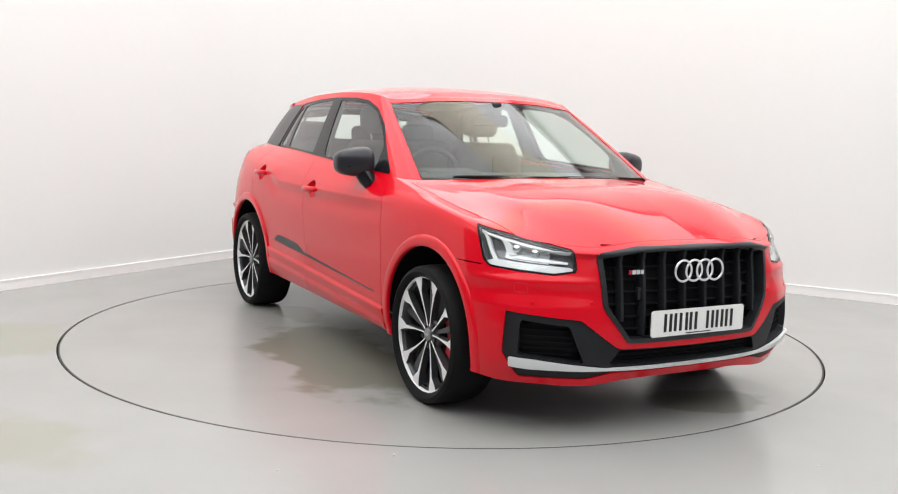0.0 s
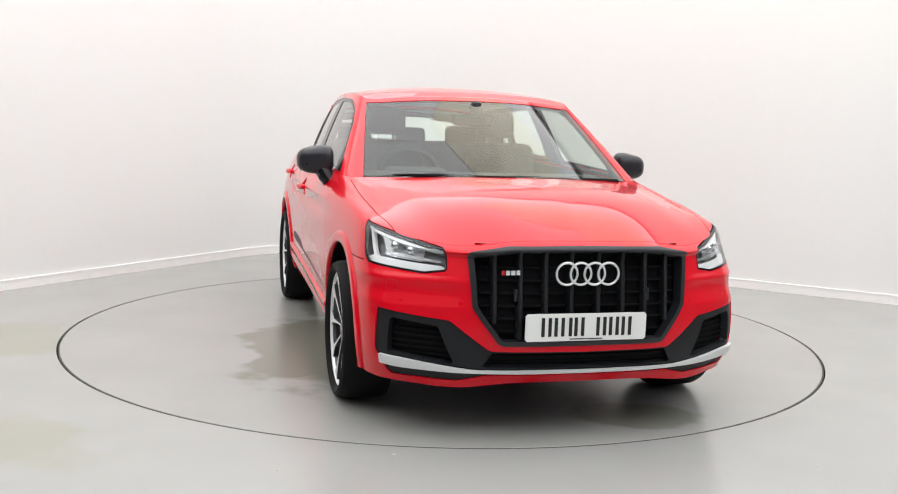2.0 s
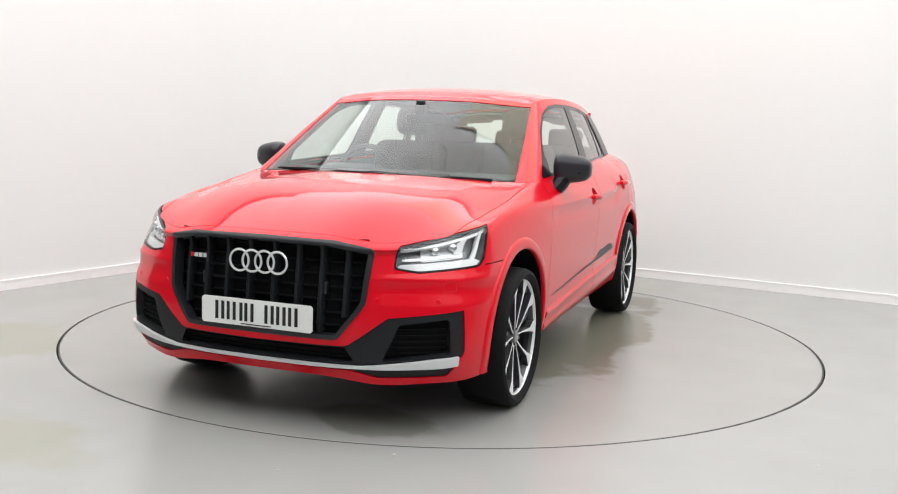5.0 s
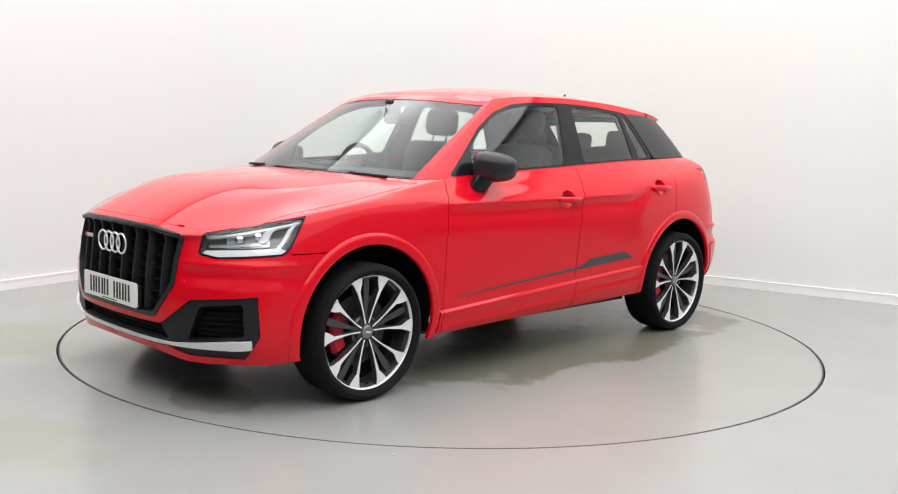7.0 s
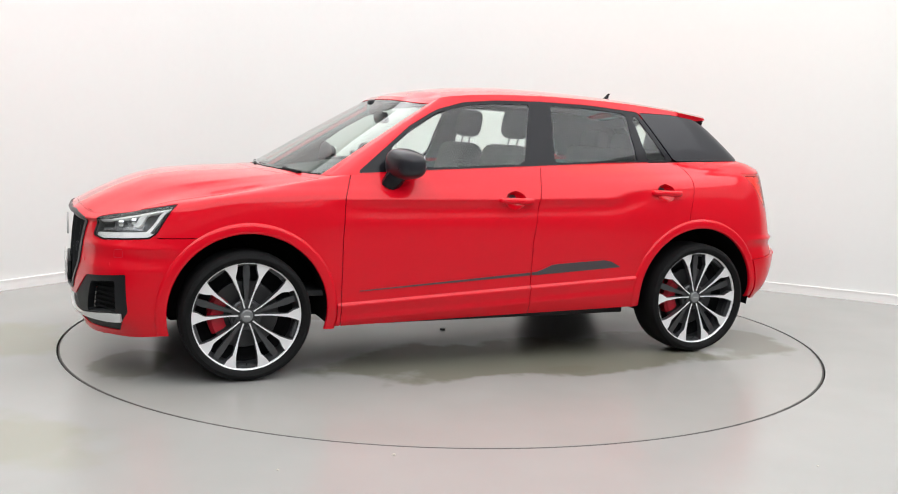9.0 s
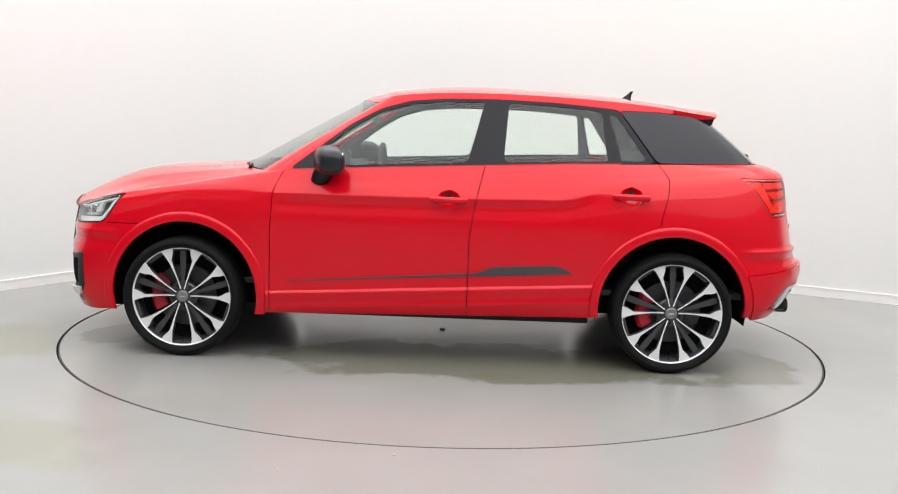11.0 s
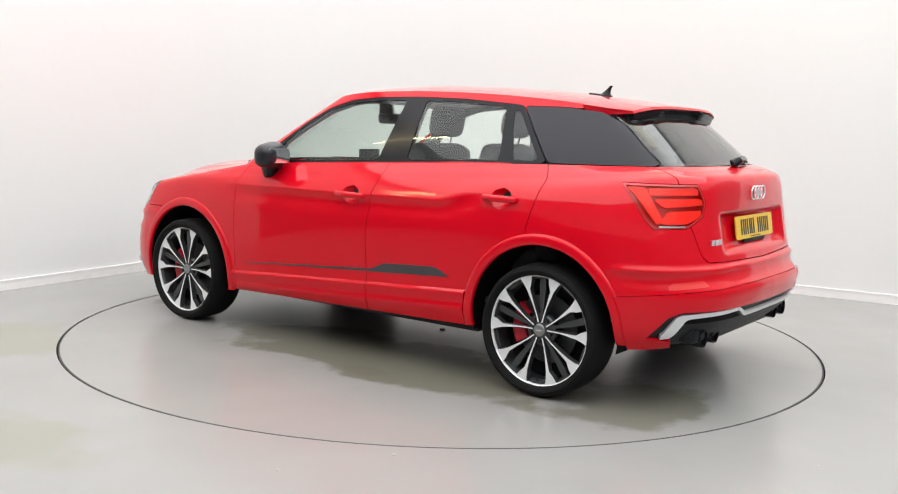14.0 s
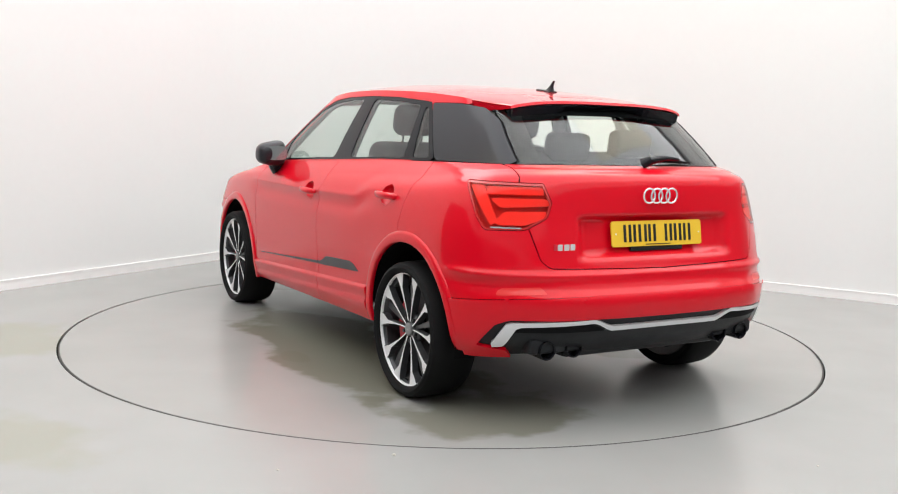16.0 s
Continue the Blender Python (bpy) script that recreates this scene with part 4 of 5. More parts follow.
def plate(parent, x, z, lean, mat, front, label):
    """A number plate with its characters as plain upright bars."""
    m = Matrix.Translation((x, 0, z)) @ pose(0, 0, 0, 90, 0, 90 if front else -90) @ pose(0, 0, 0, lean, 0, 0)
    bm = prism([(.26 * a * (1 - .02 * (abs(b) == 1)), .0555 * b) for a, b in ((-1, -.85), (-1, .85), (-.985, 1), (.985, 1), (1, .85), (1, -.85), (.985, -1), (-.985, -1))], .006, m)
    p = part("number_plate", bm, mat, parent, label)
    at = [-.190, -.135, -.088, -.050, .045, .100, .155]
    for i, u in enumerate(at):
        for d in ((-.0145, .0145) if i != 2 else (0,)):
            bar = box((.014, .076, .0016), (u + .018 + d, .002, .0040), 0, m)
            part("character_bar", bar, INK, p)
    part("maker_bar", box((.14, .004, .0012), (0, -.0475, .0038), 0, m), INK, p)
    for u in (-.235, .245):
        part("screw", lathe([(.0005, .0046), (.003, .0046), (.004, .003)], 12, "z", None, m @ Matrix.Translation((u, 0, 0))), FITTING, p)
    return p


plate(bumper_front, 2.112, .478, 0, PLATE_WHITE, True, "white front number plate with black bars")
part("plate_holder", box((.02, .50, .10), (2.094, 0, .472), .006), PLASTIC, grille)
plate(hatch, -1.992, .823, -9, PLATE_YELLOW, False, "yellow rear number plate with black bars")
part("plate_bracket", box((.012, .30, .02), (-1.992, 0, .757), .004, None), PLASTIC, hatch)
def badge_spot(y, z):
    p, n = on_skin(lambda v: np.where((v[:, 0] < -1.5)[:, None], v[:, [1, 2]], 9), (y, z))
    return Matrix.Translation(p + n * .002) @ pose(0, 0, 0, 0, 0, math.degrees(math.atan2(n.y, n.x)))


for k, (dy, w, mat) in enumerate(((0, .012, CALIPER), (-.022, .022, BADGE), (-.050, .024, BADGE), (-.077, .022, BADGE))):
    part("badge_bar", box((.004, w, .026), (0, 0, 0), .001, badge_spot(.545 + dy, .775)), mat, hatch)
for k, (dy, w, mat) in enumerate(((0, .012, CALIPER), (.020, .018, BADGE), (.042, .018, BADGE), (.063, .016, BADGE))):
    part("badge_bar", box((.004, w, .018), (ahead_at(.32, .69) - .002, -.345 + dy, .692), .001), mat, grille)

# ---------------------------------------------------------------- lower black mouth, intakes and silver blade
mouth = cut(LOWER, nose_half, inside(LOW_BLACK, "nose", .001), outside(INTAKE, "nose"), outside(SLOT, "nose"))
mouth_part = panel("lower_grille", mouth, PLASTIC, car, off=-.006, depth=.035, label="black plastic lower grille with side intakes")
both("intake_back", cut(LOWER, nose_half, inside(INTAKE, "nose", .006)), DARK, mouth_part, off=-.045, depth=0)
panel("slot_back", cut(LOWER, nose_half, inside(SLOT, "nose", .006)), DARK, mouth_part, off=-.04, depth=0)
for k in range(6):
    z0 = .335 + k * .026
    in_q = -1.50 + (z0 - .31) * .52
    both("intake_slat", cut(LOWER, nose_half, *band("nose", [(in_q, z0), (-1.125, z0 + .008)], [(in_q, z0 + .008), (-1.125, z0 + .016)])), DARK, mouth_part, off=-.036, depth=.006)
for z0 in (.318, .342):
    panel("slot_slat", cut(LOWER, nose_half, inside(SLOT, "nose"), lambda v: Z(v) - z0 - .004, lambda v: z0 - .004 - Z(v)), DARK, mouth_part, off=-.033, depth=.006)
panel("blade", cut(LOWER, nose_half, *band("nose", BLADE_F_LOW, BLADE_F_TOP)), SILVER, mouth_part, off=.012, depth=.014, label="satin silver front trim blade")
part("splitter", box((.30, 1.2, .03), (1.80, 0, .225), .01), DARK, mouth_part)

# ---------------------------------------------------------------- headlamps
for s in (1, -1):
    lamp = panel("headlamp", cut(LOWER, nose_half, lambda v: S(v) - 5.5, inside(HEADLAMP, "nose", -.003)), LAMP_DARK, car, side=s, off=-.045, depth=-.043, label="clear headlamp with bright light guides")
    for low, up, mat, off, nm in (([(-1.408, .692), (-1.30, .683), (-.925, .703), (-.895, .716)], [(-1.408, .701), (-1.395, .709), (-.945, .732), (-.895, .720)], LAMP_LIGHT, -.014, "light_guide"),
                                  ([(-.955, .726), (-.932, .726), (-.835, .838)], [(-.955, .738), (-.940, .748), (-.855, .846), (-.835, .847)], LAMP_LIGHT, -.020, "light_guide"),
                                  ([(-1.392, .757), (-.83, .834)], [(-1.392, .770), (-.83, .848)], LAMP_LIGHT, -.016, "light_guide"),
                                  ([(-1.27, .724), (-1.00, .742)], [(-1.27, .760), (-1.00, .796)], LAMP_BASE, -.030, "reflector"),
                                  ([(-1.07, .752), (-1.02, .752), (-.955, .826)], [(-1.07, .756), (-1.00, .822), (-.955, .828)], LAMP_LIGHT, -.018, "reflector"),
                                  ([(-1.38, .722), (-1.05, .743)], [(-1.38, .732), (-1.05, .754)], LAMP_BASE, -.024, "reflector")):
        panel(nm, cut(LOWER, nose_half, *band("nose", low, up)), mat, lamp, side=s, off=off, depth=.016)
    for q, z in ((-1.205, .758), (-1.085, .772)):
        p, n = on_skin(lambda v: np.where((v[:, 0] > 1.4)[:, None], np.stack([v[:, 1] - v[:, 0], v[:, 2]], 1), 9), (q, z))
        p, n = Vector((p.x, p.y * s, p.z)) - Vector((n.x, n.y * s, n.z)) * .012, Vector((n.x, n.y * s, n.z))
        m = Matrix.Translation(p) @ Vector((1, 0, .05)).to_track_quat("Z", "Y").to_matrix().to_4x4()
        bm = lathe([(.0005, .004), (.010, .002), (.017, -.006), (.019, -.02)], 24, "z", None, m)
        part("projector", bm, CHROME, lamp)
    lens = panel("lens", cut(LOWER, nose_half, lambda v: S(v) - 5.5, inside(HEADLAMP, "nose", -.002)), LENS, lamp, side=s, off=-.001, depth=.003)
    lens.visible_shadow = False
    rim = cut(LOWER, nose_half, lambda v: S(v) - 5.5, inside(HEADLAMP, "nose", -.001), outside(HEADLAMP, "nose", -.007))
    panel("lamp_rim", rim, BLACK, lamp, side=s, off=-.0005, depth=.008)

# ---------------------------------------------------------------- small covers in the bumpers
for s in (1, -1):
    flap = [(-1.165, .600), (-1.165, .640), (-1.085, .645), (-1.085, .605)]
    panel("washer_flap", cut(LOWER, nose_half, inside(flap, "nose"), outside(flap, "nose", -.0022)), CALIPER, bumper_front, side=s, off=.0006, depth=.004)
    for q in (-1.52, -1.20):
        p, n = on_skin(lambda v: np.where((v[:, 0] > 1.4)[:, None], np.stack([v[:, 1] - v[:, 0], v[:, 2]], 1), 9), (q, .565))
        p, n = Vector((p.x, p.y * s, p.z)), Vector((n.x, n.y * s, n.z))
        m = Matrix.Translation(p) @ n.to_track_quat("Z", "Y").to_matrix().to_4x4()
        part("parking_sensor", lathe([(.0005, .0022), (.009, .0020), (.0105, -.001)], 18, "z", None, m), RED, bumper_front)
    for q in (-1.62, -1.20):
        p, n = on_skin(lambda v: np.where((v[:, 0] < -1.4)[:, None], np.stack([v[:, 1] + v[:, 0], v[:, 2]], 1), 9), (q, .555))
        p, n = Vector((p.x, p.y * s, p.z)) + Vector((n.x, n.y * s, n.z)) * .013, Vector((n.x, n.y * s, n.z))
        m = Matrix.Translation(p) @ n.to_track_quat("Z", "Y").to_matrix().to_4x4()
        part("parking_sensor", lathe([(.0005, .0022), (.009, .0020), (.0105, -.001)], 18, "z", None, m), RED, bumper_rear)

# ---------------------------------------------------------------- tail lamps
for s in (1, -1):
    tail_only = lambda v: X(v) + 1.5
    lamp = panel("tail_lamp", cut(LOWER, tail_only, inside(TAIL, "tail", -.003)), TAIL_DARK, car, side=s, off=-.03, depth=-.028, label="red tail lamp with stepped light bars")
    for low, up in (([(-1.095, .872), (-1.05, .860), (-.89, 1.022)], [(-1.095, .874), (-.985, 1.028), (-.89, 1.027)]),
                    ([(-1.355, .990), (-1.01, .990)], [(-1.355, 1.004), (-1.34, 1.024), (-1.01, 1.022)]),
                    ([(-1.39, .945), (-1.10, .934), (-1.05, .964)], [(-1.39, .962), (-1.37, .975), (-1.05, .972)]),
                    ([(-1.375, .893), (-1.26, .863), (-1.09, .862), (-1.085, .87)], [(-1.375, .922), (-1.13, .918), (-1.085, .882)])):
        panel("light_bar", cut(LOWER, tail_only, *band("tail", low, up)), TAIL_RED, lamp, side=s, off=-.010, depth=.014)
    panel("light_strip", cut(LOWER, tail_only, *band("tail", [(-1.24, .847), (-1.06, .847)], [(-1.24, .853), (-1.06, .853)])), LAMP_BASE, lamp, side=s, off=.001, depth=.01)
    lens = panel("lens", cut(LOWER, tail_only, inside(TAIL, "tail", -.002)), LENS_RED, lamp, side=s, off=-.001, depth=.003)
    lens.visible_shadow = False
    panel("lamp_rim", cut(LOWER, tail_only, inside(TAIL, "tail", -.001), outside(TAIL, "tail", -.010)), TAIL_DARK, lamp, side=s, off=-.0005, depth=.008)

# ---------------------------------------------------------------- exhausts, decals, handles, mirrors
for y in (.565, .425, -.425, -.565):
    bm = lathe([(.030, -.10), (.040, -.10), (.042, 0), (.040, .006), (.036, .004), (.034, -.06), (.0005, -.06)], 32, "y", None, Matrix.Translation((-1.985, y, .338)) @ pose(0, 0, 0, 0, 0, 90))
    part("exhaust_tip", bm, BLACK, car, "round black exhaust tip")
for s in (1, -1):
    part("exhaust_shroud", box((.10, .30, .07), (-1.93, s * .495, .355), .02), PLASTIC, diffuser)
bm = box((.10, .9, .09), (-1.90, 0, .33), .025)
part("lower_lip", bm, PLASTIC, diffuser)
LEFT_SIDE = lambda v: .5 - Y(v)
both("side_decal", cut(LOWER, LEFT_SIDE, *band("xz", [(-.2145, .481), (.739, .424)], [(-.2145, .496), (.739, .428)])), STRIPE, doors["front_door"], off=.0022, depth=.003, label="dark grey side stripe decal")
both("side_decal", cut(LOWER, LEFT_SIDE, *band("xz", [(-.765, .513), (-.259, .482), (-.2215, .481)], [(-.765, .517), (-.691, .556), (-.349, .538), (-.259, .499), (-.2215, .496)])), STRIPE, doors["rear_door"], off=.0022, depth=.003, label="dark grey side stripe decal")
for nm, (hx, hz) in HANDLES.items():
    for i, s in enumerate((1, -1)):
        bm, rings = bmesh.new(), []
        for r in (1.04, .985, .92, .8, .62, .4, .15):
            ring = []
            for a in np.linspace(0, 2 * math.pi, 28, endpoint=False):
                x, z = hx + CUP_X * r * math.cos(a), hz + CUP_Z * r * math.sin(a)
                rim = side_at(hx + CUP_X * 1.04 * math.cos(a), hz + CUP_Z * 1.04 * math.sin(a))[0].y
                ring.append(bm.verts.new((x, s * (rim - .0035 - .044 * (1 - min(1, r) ** 2.4)), z)))
            rings.append(ring)
        for a, b in zip(rings, rings[1:]):
            for k in range(28):
                bm.faces.new((a[k], a[(k + 1) % 28], b[(k + 1) % 28], b[k]))
        bm.faces.new(rings[-1])
        part("handle_cup", bm, RED, doors[nm][i])
        p, n = side_at(hx, hz)
        path = [(hx + dx, s * (side_at(hx + dx, hz)[0].y + dy), hz + .002 * dx / .1) for dx, dy in ((.098, -.012), (.088, .012), (.05, .020 + .006), (0, .021 + .010), (-.05, .019 + .006), (-.088, .012), (-.098, -.012))]
        bm = tube(path, [.006, .013, .0145, .0145, .0145, .013, .006], 14)
        for v in bm.verts:
            v.co.z = hz + (v.co.z - hz) * 1.15
        part("door_handle", bm, RED, doors[nm][i])
for i, s in enumerate((1, -1)):
    bm = bmesh.new()
    bmesh.ops.create_uvsphere(bm, u_segments=36, v_segments=20, radius=1)
    for v in bm.verts:
        x, y, z = v.co
        sgn = lambda a, e: math.copysign(abs(a) ** e, a)
        x, y, z = sgn(x, .75), sgn(y, .55), sgn(z, .68)
        if x < 0:
            x *= .80                                         # flat back with the glass
        w = (y + 1) / 2
        v.co = (.528 + .098 * x - .035 * w * max(0, x) - .03 * w, s * (.905 + .095 * y), 1.068 + (.088 - .028 * w) * z - .006 * w)
    m = part("door_mirror", bm, BLADE, doors["front_door"][i], "dark grey door mirror", angle=70)
    glass = prism([(.074 * math.copysign(abs(math.cos(a)) ** .5, math.cos(a)), .043 * math.copysign(abs(math.sin(a)) ** .5, math.sin(a))) for a in np.linspace(0, 2 * math.pi, 28, endpoint=False)], .006,
                  Matrix.Translation((.433, s * .905, 1.070)) @ pose(0, 0, 0, 90, 0, -90 - s * 9))
    part("mirror_glass", glass, MIRROR, m)
    stalk = tube([(.572, s * .832, .957), (.560, s * .850, .985), (.545, s * .868, 1.02), (.535, s * .88, 1.06)], [.040, .044, .044, .040], 12)
    for v in stalk.verts:
        v.co.x = .55 + (v.co.x - .55) * 1.25
    part("mirror_foot", stalk, BLACK, m)
    part("indicator", box((.006, .11, .006), (.574, s * .905, 1.045), .002), BLACK, m)

for s in (1, -1):
    part("under_sill", box((1.74, .09, .034), (-.005, s * .715, .246), .008), PLASTIC, car, "black plastic strip under the door sill")

# ---------------------------------------------------------------- wipers and aerial
for a, b, c in (((.995, .62, 1.004), (1.075, .16, 1.020), (1.085, .0, 1.024)), ((1.11, .02, 1.014), (1.03, -.45, 1.020), (.985, -.58, 1.018))):
    bm = tube([a, b], [.012, .008], 8)
    w = part("wiper", bm, DARK, car, "black windscreen wiper")
    part("wiper_blade", tube([Vector(a) * .5 + Vector(b) * .5 + Vector((-.02, .02, .012)), Vector(b), Vector(c)], [.006, .008, .005], 6), DARK, w)
wiper = part("rear_wiper", tube([(-1.858, -.01, 1.118), (-1.880, -.03, 1.136), (-1.862, -.14, 1.148), (-1.842, -.24, 1.142)], [.026, .020, .013, .008], 12), BLACK, car, "black rear window wiper")
part("wiper_blade", tube([(-1.838, -.10, 1.135), (-1.828, -.24, 1.130), (-1.815, -.34, 1.126)], [.006, .008, .004], 6), DARK, wiper)
bm = bmesh.new()
ring = []
for t in np.linspace(0, 1, 10):
    z = 1.438 + .070 * t
    fx, bx = -1.010 - .150 * t ** .45, -1.175 - .002 * t + .012 * math.sin(math.pi * t)
    w = .034 * (1 - t) ** 2.6 + .005
    ring.append([bm.verts.new(((fx + bx) / 2 + (fx - bx) / 2 * math.cos(a), w * math.sin(a), z)) for a in np.linspace(0, 2 * math.pi, 16, endpoint=False)])
for a, b in zip(ring, ring[1:]):
    for k in range(16):
        bm.faces.new((a[k], a[(k + 1) % 16], b[(k + 1) % 16], b[k]))
bm.faces.new(ring[-1])
aerial = part("aerial", bm, BLACK, car, "black shark-fin roof aerial", angle=60)
part("aerial_base", box((.13, .050, .018), (0, 0, 0), .008, Matrix.Translation((-1.105, 0, 1.455)) @ pose(0, 0, 0, 0, -6, 0)), BLACK, aerial)

# ---------------------------------------------------------------- wheels


def build_wheel(side, ax):
    """Side 1: left. The wheel's outer face looks along side * y."""
    bm = lathe([(.215, -.10), (.256, -.105), (.262, -.10), (.252, -.09), (.242, -.05), (.242, .045), (.256, .078), (.261, .088)], 72)
    w = part("wheel", bm, RIM_DARK, car, "twin-spoke alloy wheel with a low tyre")
    w.matrix_basis = pose(ax, side * .788, WHEEL_Z, 0, 0, 0 if side == 1 else 180)
    prof = [(.258, -.100), (.276, -.112), (.298, -.1175), (.318, -.110), (.329, -.092), (.3335, -.05), (.3345, 0), (.3335, .05), (.329, .092), (.318, .110), (.298, .1175), (.281, .113), (.270, .104), (.262, .090)]
    bm = lathe([(.258 + (r - .258) * .79, y) for r, y in prof], 96)
    part("tyre", bm, RUBBER, w, "black low-profile tyre")
    lip = lathe([(.257, .082), (.2595, .092), (.264, .0955), (.2685, .093), (.2695, .086)], 96)
    part("rim_lip", lip, MACHINED, w)
    part("barrel_back", lathe([(.0005, -.02), (.22, -.02), (.242, -.01)], 48), DARK, w)
    for k in range(5):
        mid = 90 + 72 * k
        for sgn_ in (1, -1):
            # a spoke blade: slim at the hub, splayed at the rim
            edge = [(.040, 7), (.060, 10.5), (.082, 12.2), (.12, 14.3), (.200, 16.4), (.232, 11.5), (.2615, 10), (.2625, 18), (.2615, 25.5), (.240, 23.5), (.20, 21.4), (.12, 18.9), (.080, 18.4), (.060, 19.5), (.040, 21)]
            out = [(r * math.cos(radians(mid + sgn_ * a)), r * math.sin(radians(mid + sgn_ * a)), r) for r, a in edge]
            if sgn_ < 0:
                out = out[::-1]
            bm = bmesh.new()
            face = lambda r: .074 + .016 * min(1, max(0, (r - .05) / .19))
            hi = [bm.verts.new((x, face(r) - .0022, z)) for x, z, r in out]
            lo = [bm.verts.new((x * .99, face(r) - .034, z * .99)) for x, z, r in out]
            bm.faces.new(hi)
            bm.faces.new(lo[::-1])
            for i in range(len(hi)):
                j = (i + 1) % len(hi)
                bm.faces.new((hi[i], lo[i], lo[j], hi[j]))
            bmesh.ops.bevel(bm, geom=[e for e in bm.edges if all(v in hi for v in e.verts)], offset=.0018, segments=1, affect="EDGES")
            spoke = part("spoke", bm, RIM_DARK, w, smooth=False)
            # the diamond-cut face, set a little in from the painted flanks
            mid_a = radians(mid + sgn_ * 16)
            bm = bmesh.new()
            hi, lo = [], []
            for x, z, r in out:
                along = x * math.cos(mid_a) + z * math.sin(mid_a)
                cx, cz = along * math.cos(mid_a), along * math.sin(mid_a)
                d = max(1e-4, math.hypot(x - cx, z - cz))
                k = max(.3, 1 - .0016 / d)
                hi.append(bm.verts.new((cx + (x - cx) * k, face(r), cz + (z - cz) * k)))
                lo.append(bm.verts.new((cx + (x - cx) * k, face(r) - .0021, cz + (z - cz) * k)))
            bm.faces.new(hi)
            for i in range(len(hi)):
                j = (i + 1) % len(hi)
                bm.faces.new((hi[i], lo[i], lo[j], hi[j]))
            part("cut_face", bm, MACHINED, spoke, "bright machined spoke face", smooth=False)
        # darker inner rib in the closed window of each pair
        rib = prism([(.07, -.007), (.21, -.017), (.256, -.014), (.256, .014), (.21, .017), (.07, .007)], .02, pose(0, .052, 0) @ pose(0, 0, 0, 90, 0, 0) @ pose(0, 0, 0, 0, 0, mid), bevel=.003)
        part("inner_rib", rib, RIM_DARK, w)
        step = prism([(.240, -.040), (.259, -.040), (.259, .040), (.240, .040)], .03, pose(0, .055, 0) @ pose(0, 0, 0, 90, 0, 0) @ pose(0, 0, 0, 0, 0, mid + 36), bevel=.003)
        part("rim_step", step, RIM_DARK, w)
        a = radians(mid + 36)
        part("wheel_bolt", lathe([(.0005, .012), (.008, .012), (.009, .010), (.009, -.01)], 12, "y", None, Matrix.Translation((.056 * math.cos(a), .064, .056 * math.sin(a)))), STEEL, w)
    part("hub", lathe([(.0005, .062), (.07, .062), (.078, .055), (.08, .03)], 48), RIM_DARK, w)
    cap = part("hub_cap", lathe([(.0005, .082), (.026, .081), (.031, .077), (.033, .06)], 40), HUB, w)
    part("cap_badge", box((.030, .002, .007), (0, .083, 0), .0008), BADGE, cap)
    part("brake_disc", lathe([(.06, .005), (.165, .005), (.168, .0), (.168, -.02), (.06, -.02)], 64), STEEL, w)
    bm = bmesh.new()
    ring = []
    for a in np.linspace(-34, 34, 9):
        d = a + (4 if side == 1 else 176)
        c, s2 = math.cos(radians(d)), math.sin(radians(d))
        ring.append([bm.verts.new((r * c, y, r * s2)) for r, y in ((.105, -.03), (.105, .030), (.125, .042), (.165, .040), (.182, .025), (.182, -.03))])
    for a, b in zip(ring, ring[1:]):
        for k in range(6):
            bm.faces.new((a[k], a[(k + 1) % 6], b[(k + 1) % 6], b[k]))
    bm.faces.new(ring[0])
    bm.faces.new(ring[-1][::-1])
    part("brake_caliper", bm, CALIPER, w, "red brake caliper")
    part("valve", tube([(0, .07, -.246), (0, .088, -.233)], .003, 8), DARK, w)


for side in (1, -1):
    for ax in (AXLE, -AXLE):
        build_wheel(side, ax)

# ---------------------------------------------------------------- cabin


def soft_box(size, at, bevel, tilt=0):
    return box(size, (0, 0, 0), bevel, Matrix.Translation(at) @ pose(0, 0, 0, 0, tilt, 0), segments=4)


for y in (.36, -.36):
    seat = part("front_seat", soft_box((.52, .50, .16), (.11, y, .60), .05, -6), FABRIC, car, "black front seat")
    part("backrest", soft_box((.15, .48, .58), (-.225, y, .885), .065, -16), FABRIC, seat)
    part("headrest", soft_box((.11, .25, .175), (-.345, y, 1.290), .053, -10), FABRIC, seat)
    for dy in (-.06, .06):
        part("headrest_post", tube([(-.31, y + dy, 1.13), (-.335, y + dy, 1.22)], .006, 8), CHROME, seat)
bench = part("rear_seat", soft_box((.48, 1.22, .16), (-.90, 0, .62), .05, -6), FABRIC, car, "black rear bench seat")
part("backrest", soft_box((.14, 1.22, .56), (-1.20, 0, .88), .05, -14), FABRIC, bench)
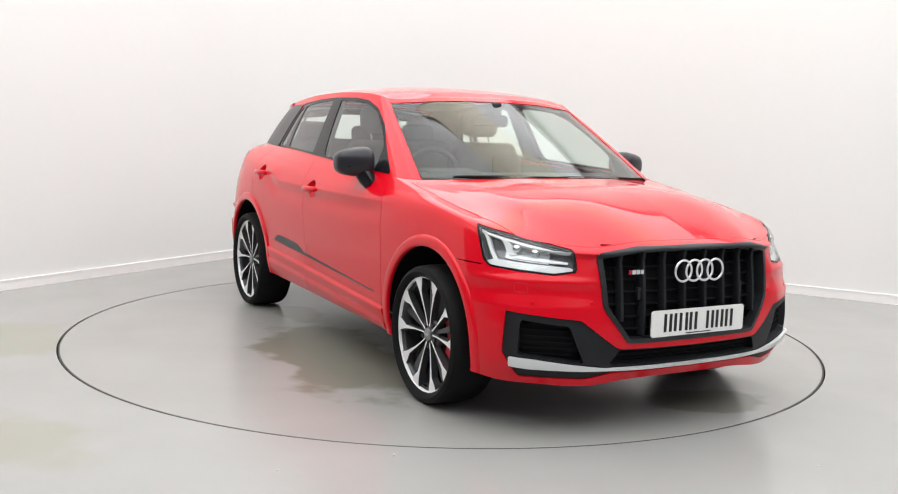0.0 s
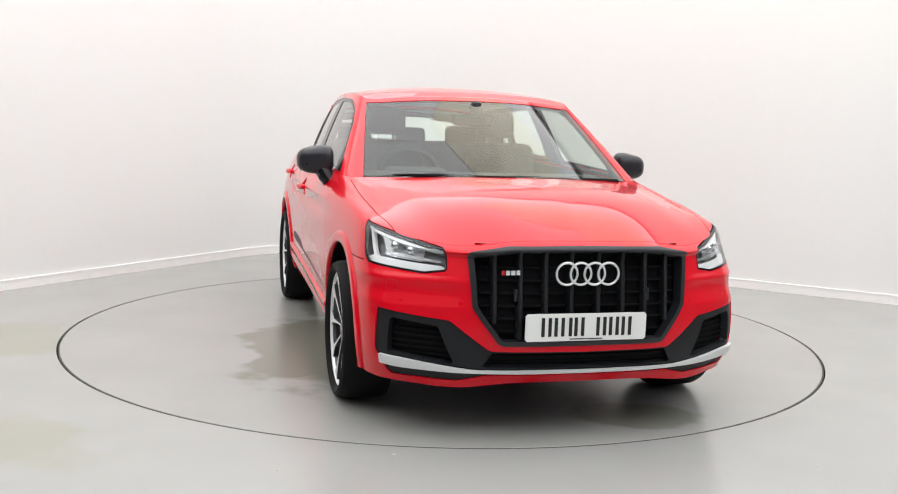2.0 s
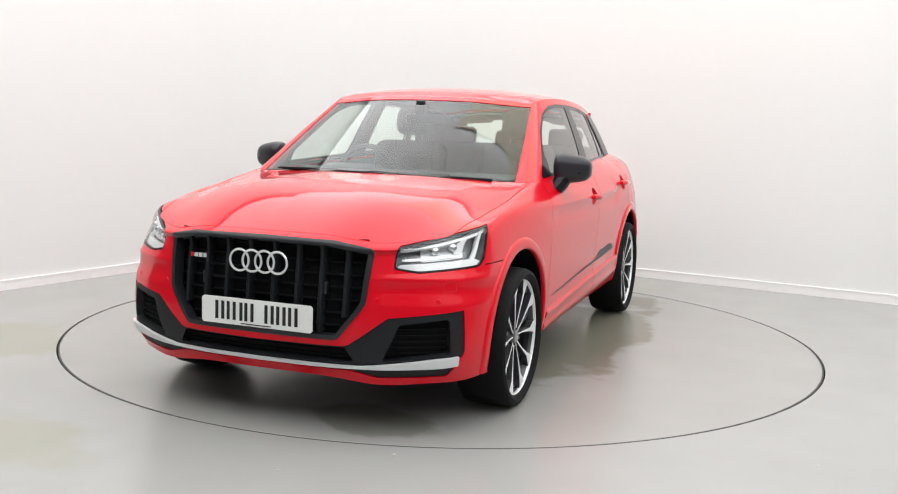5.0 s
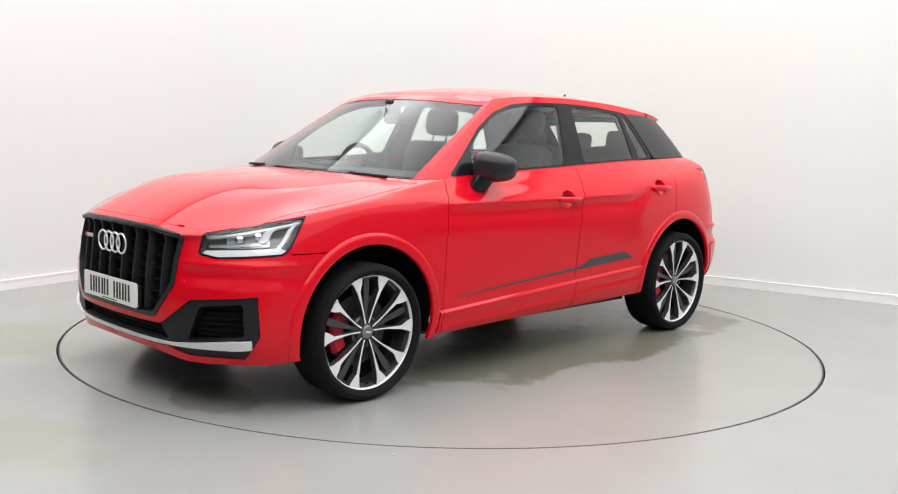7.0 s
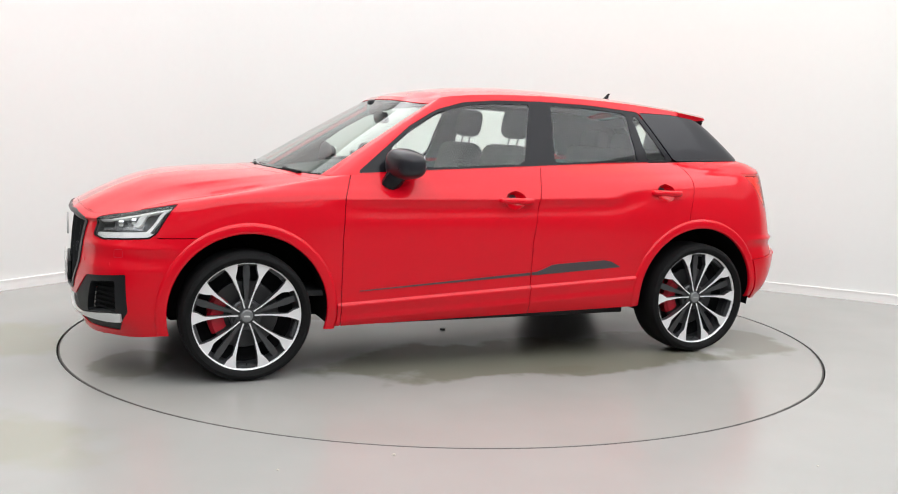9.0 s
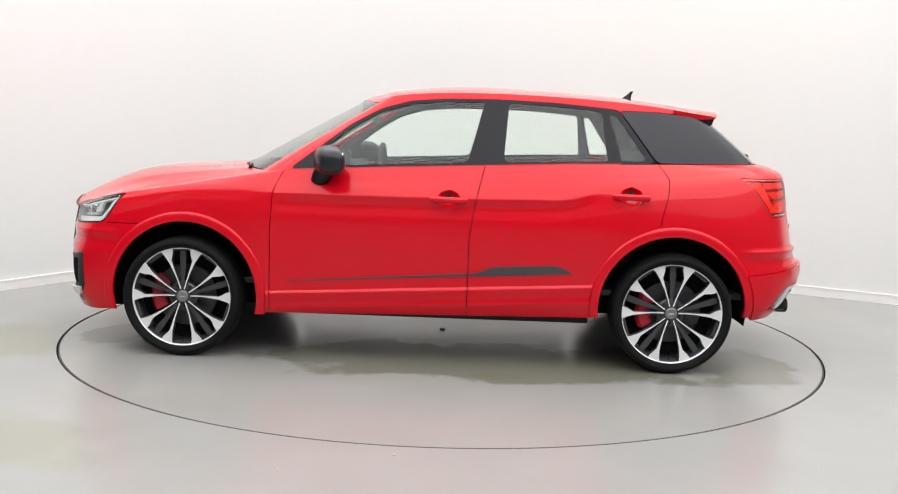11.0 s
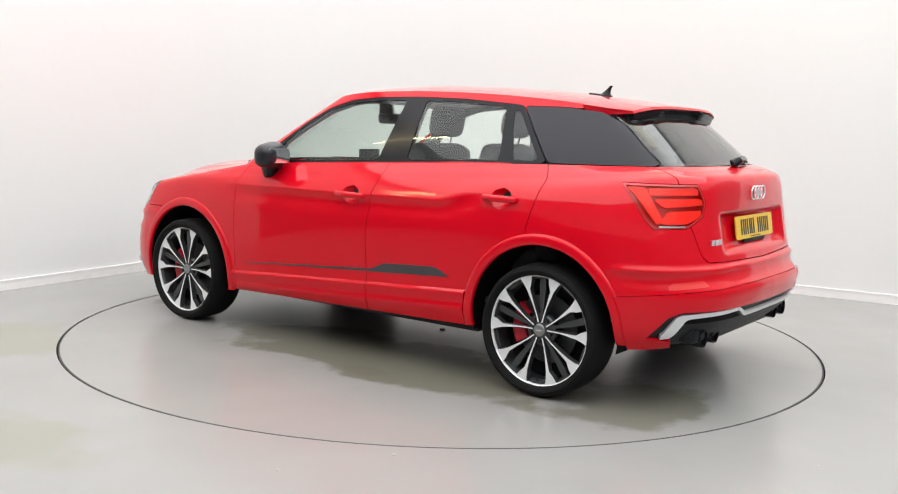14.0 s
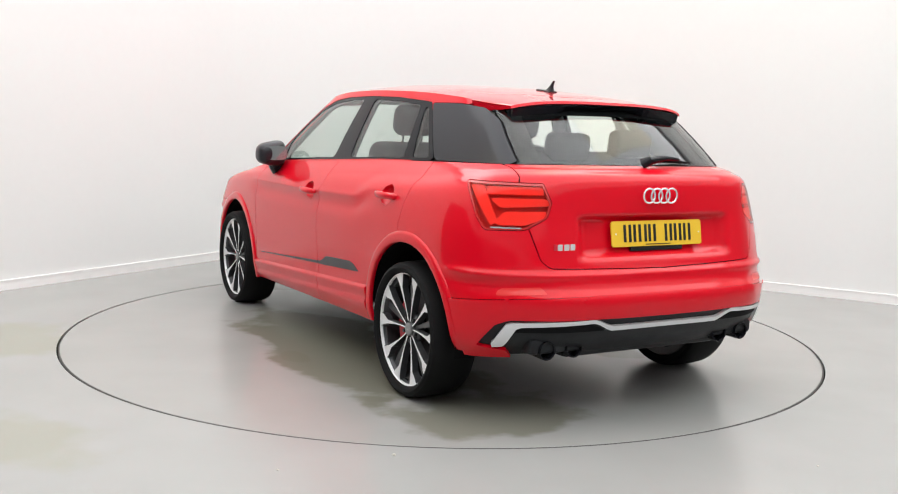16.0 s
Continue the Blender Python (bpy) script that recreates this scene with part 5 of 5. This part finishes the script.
for y in (.40, 0, -.40):
    part("headrest", soft_box((.10, .24, .14), (-1.305, y, 1.20 - (.02 if y == 0 else 0)), .035, -8), FABRIC, bench)
part("parcel_shelf", box((.42, 1.10, .02), (-1.52, 0, 1.06), .005), TRIM, car)
dash = part("dashboard", soft_box((.42, 1.40, .20), (.72, 0, .90), .06, 8), TRIM, car, "dark grey dashboard")
part("cluster_hood", soft_box((.16, .34, .07), (.55, -.36, 1.00), .03, 6), TRIM, dash)
part("display", box((.012, .19, .10), (.53, .02, 1.055), .004), BLACK, dash)
bm = lathe([(.180 + .015 * math.cos(a), .015 * math.sin(a)) for a in np.linspace(0, 2 * math.pi, 11)], 48, "y", None, Matrix.Translation((.36, -.36, .955)) @ pose(0, 0, 0, 0, -22, 90))
wheel_s = part("steering_wheel", bm, TRIM, car, "black steering wheel")
part("steering_boss", soft_box((.06, .14, .10), (.37, -.36, .950), .025, -22), TRIM, wheel_s)
for dy, dz in ((.10, 0), (-.10, 0), (0, -.09)):
    part("steering_spoke", tube([(.37, -.36 + dy * .4, .95 + dz * .4), (.362, -.36 + dy * 1.7, .95 + dz * 1.7)], .014, 8), TRIM, wheel_s)
mir = part("rear_view_mirror", soft_box((.03, .235, .065), (.37, 0, 1.302), .02, 8), BLACK, car, "black rear-view mirror")
part("mirror_stem", box((.09, .06, .09), (.41, 0, 1.362), .02), BLACK, mir)

# ---------------------------------------------------------------- the turning
HEADING = [(0.0, -60.8), (0.5, -61.96), (1.0, -64.85), (1.5, -69.2), (2.0, -75.2), (2.5, -81.2), (3.0, -87.2), (3.5, -93.1), (4.0, -99.2), (4.5, -105.1),
           (7.0, -135.0), (8.0, -146.9), (9.0, -158.5), (11.5, -187.3), (12.5, -198.95), (13.5, -210.65), (14.5, -222.5), (15.0, -228.4), (16.0, -240.2)]


def motions():
    set_down = Matrix.Translation((.071, .022, 0))
    walk(car, [(t, pose(0, 0, 0, 0, 0, a) @ set_down) for t, a in HEADING])
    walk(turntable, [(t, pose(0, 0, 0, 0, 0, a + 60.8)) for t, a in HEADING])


motions()
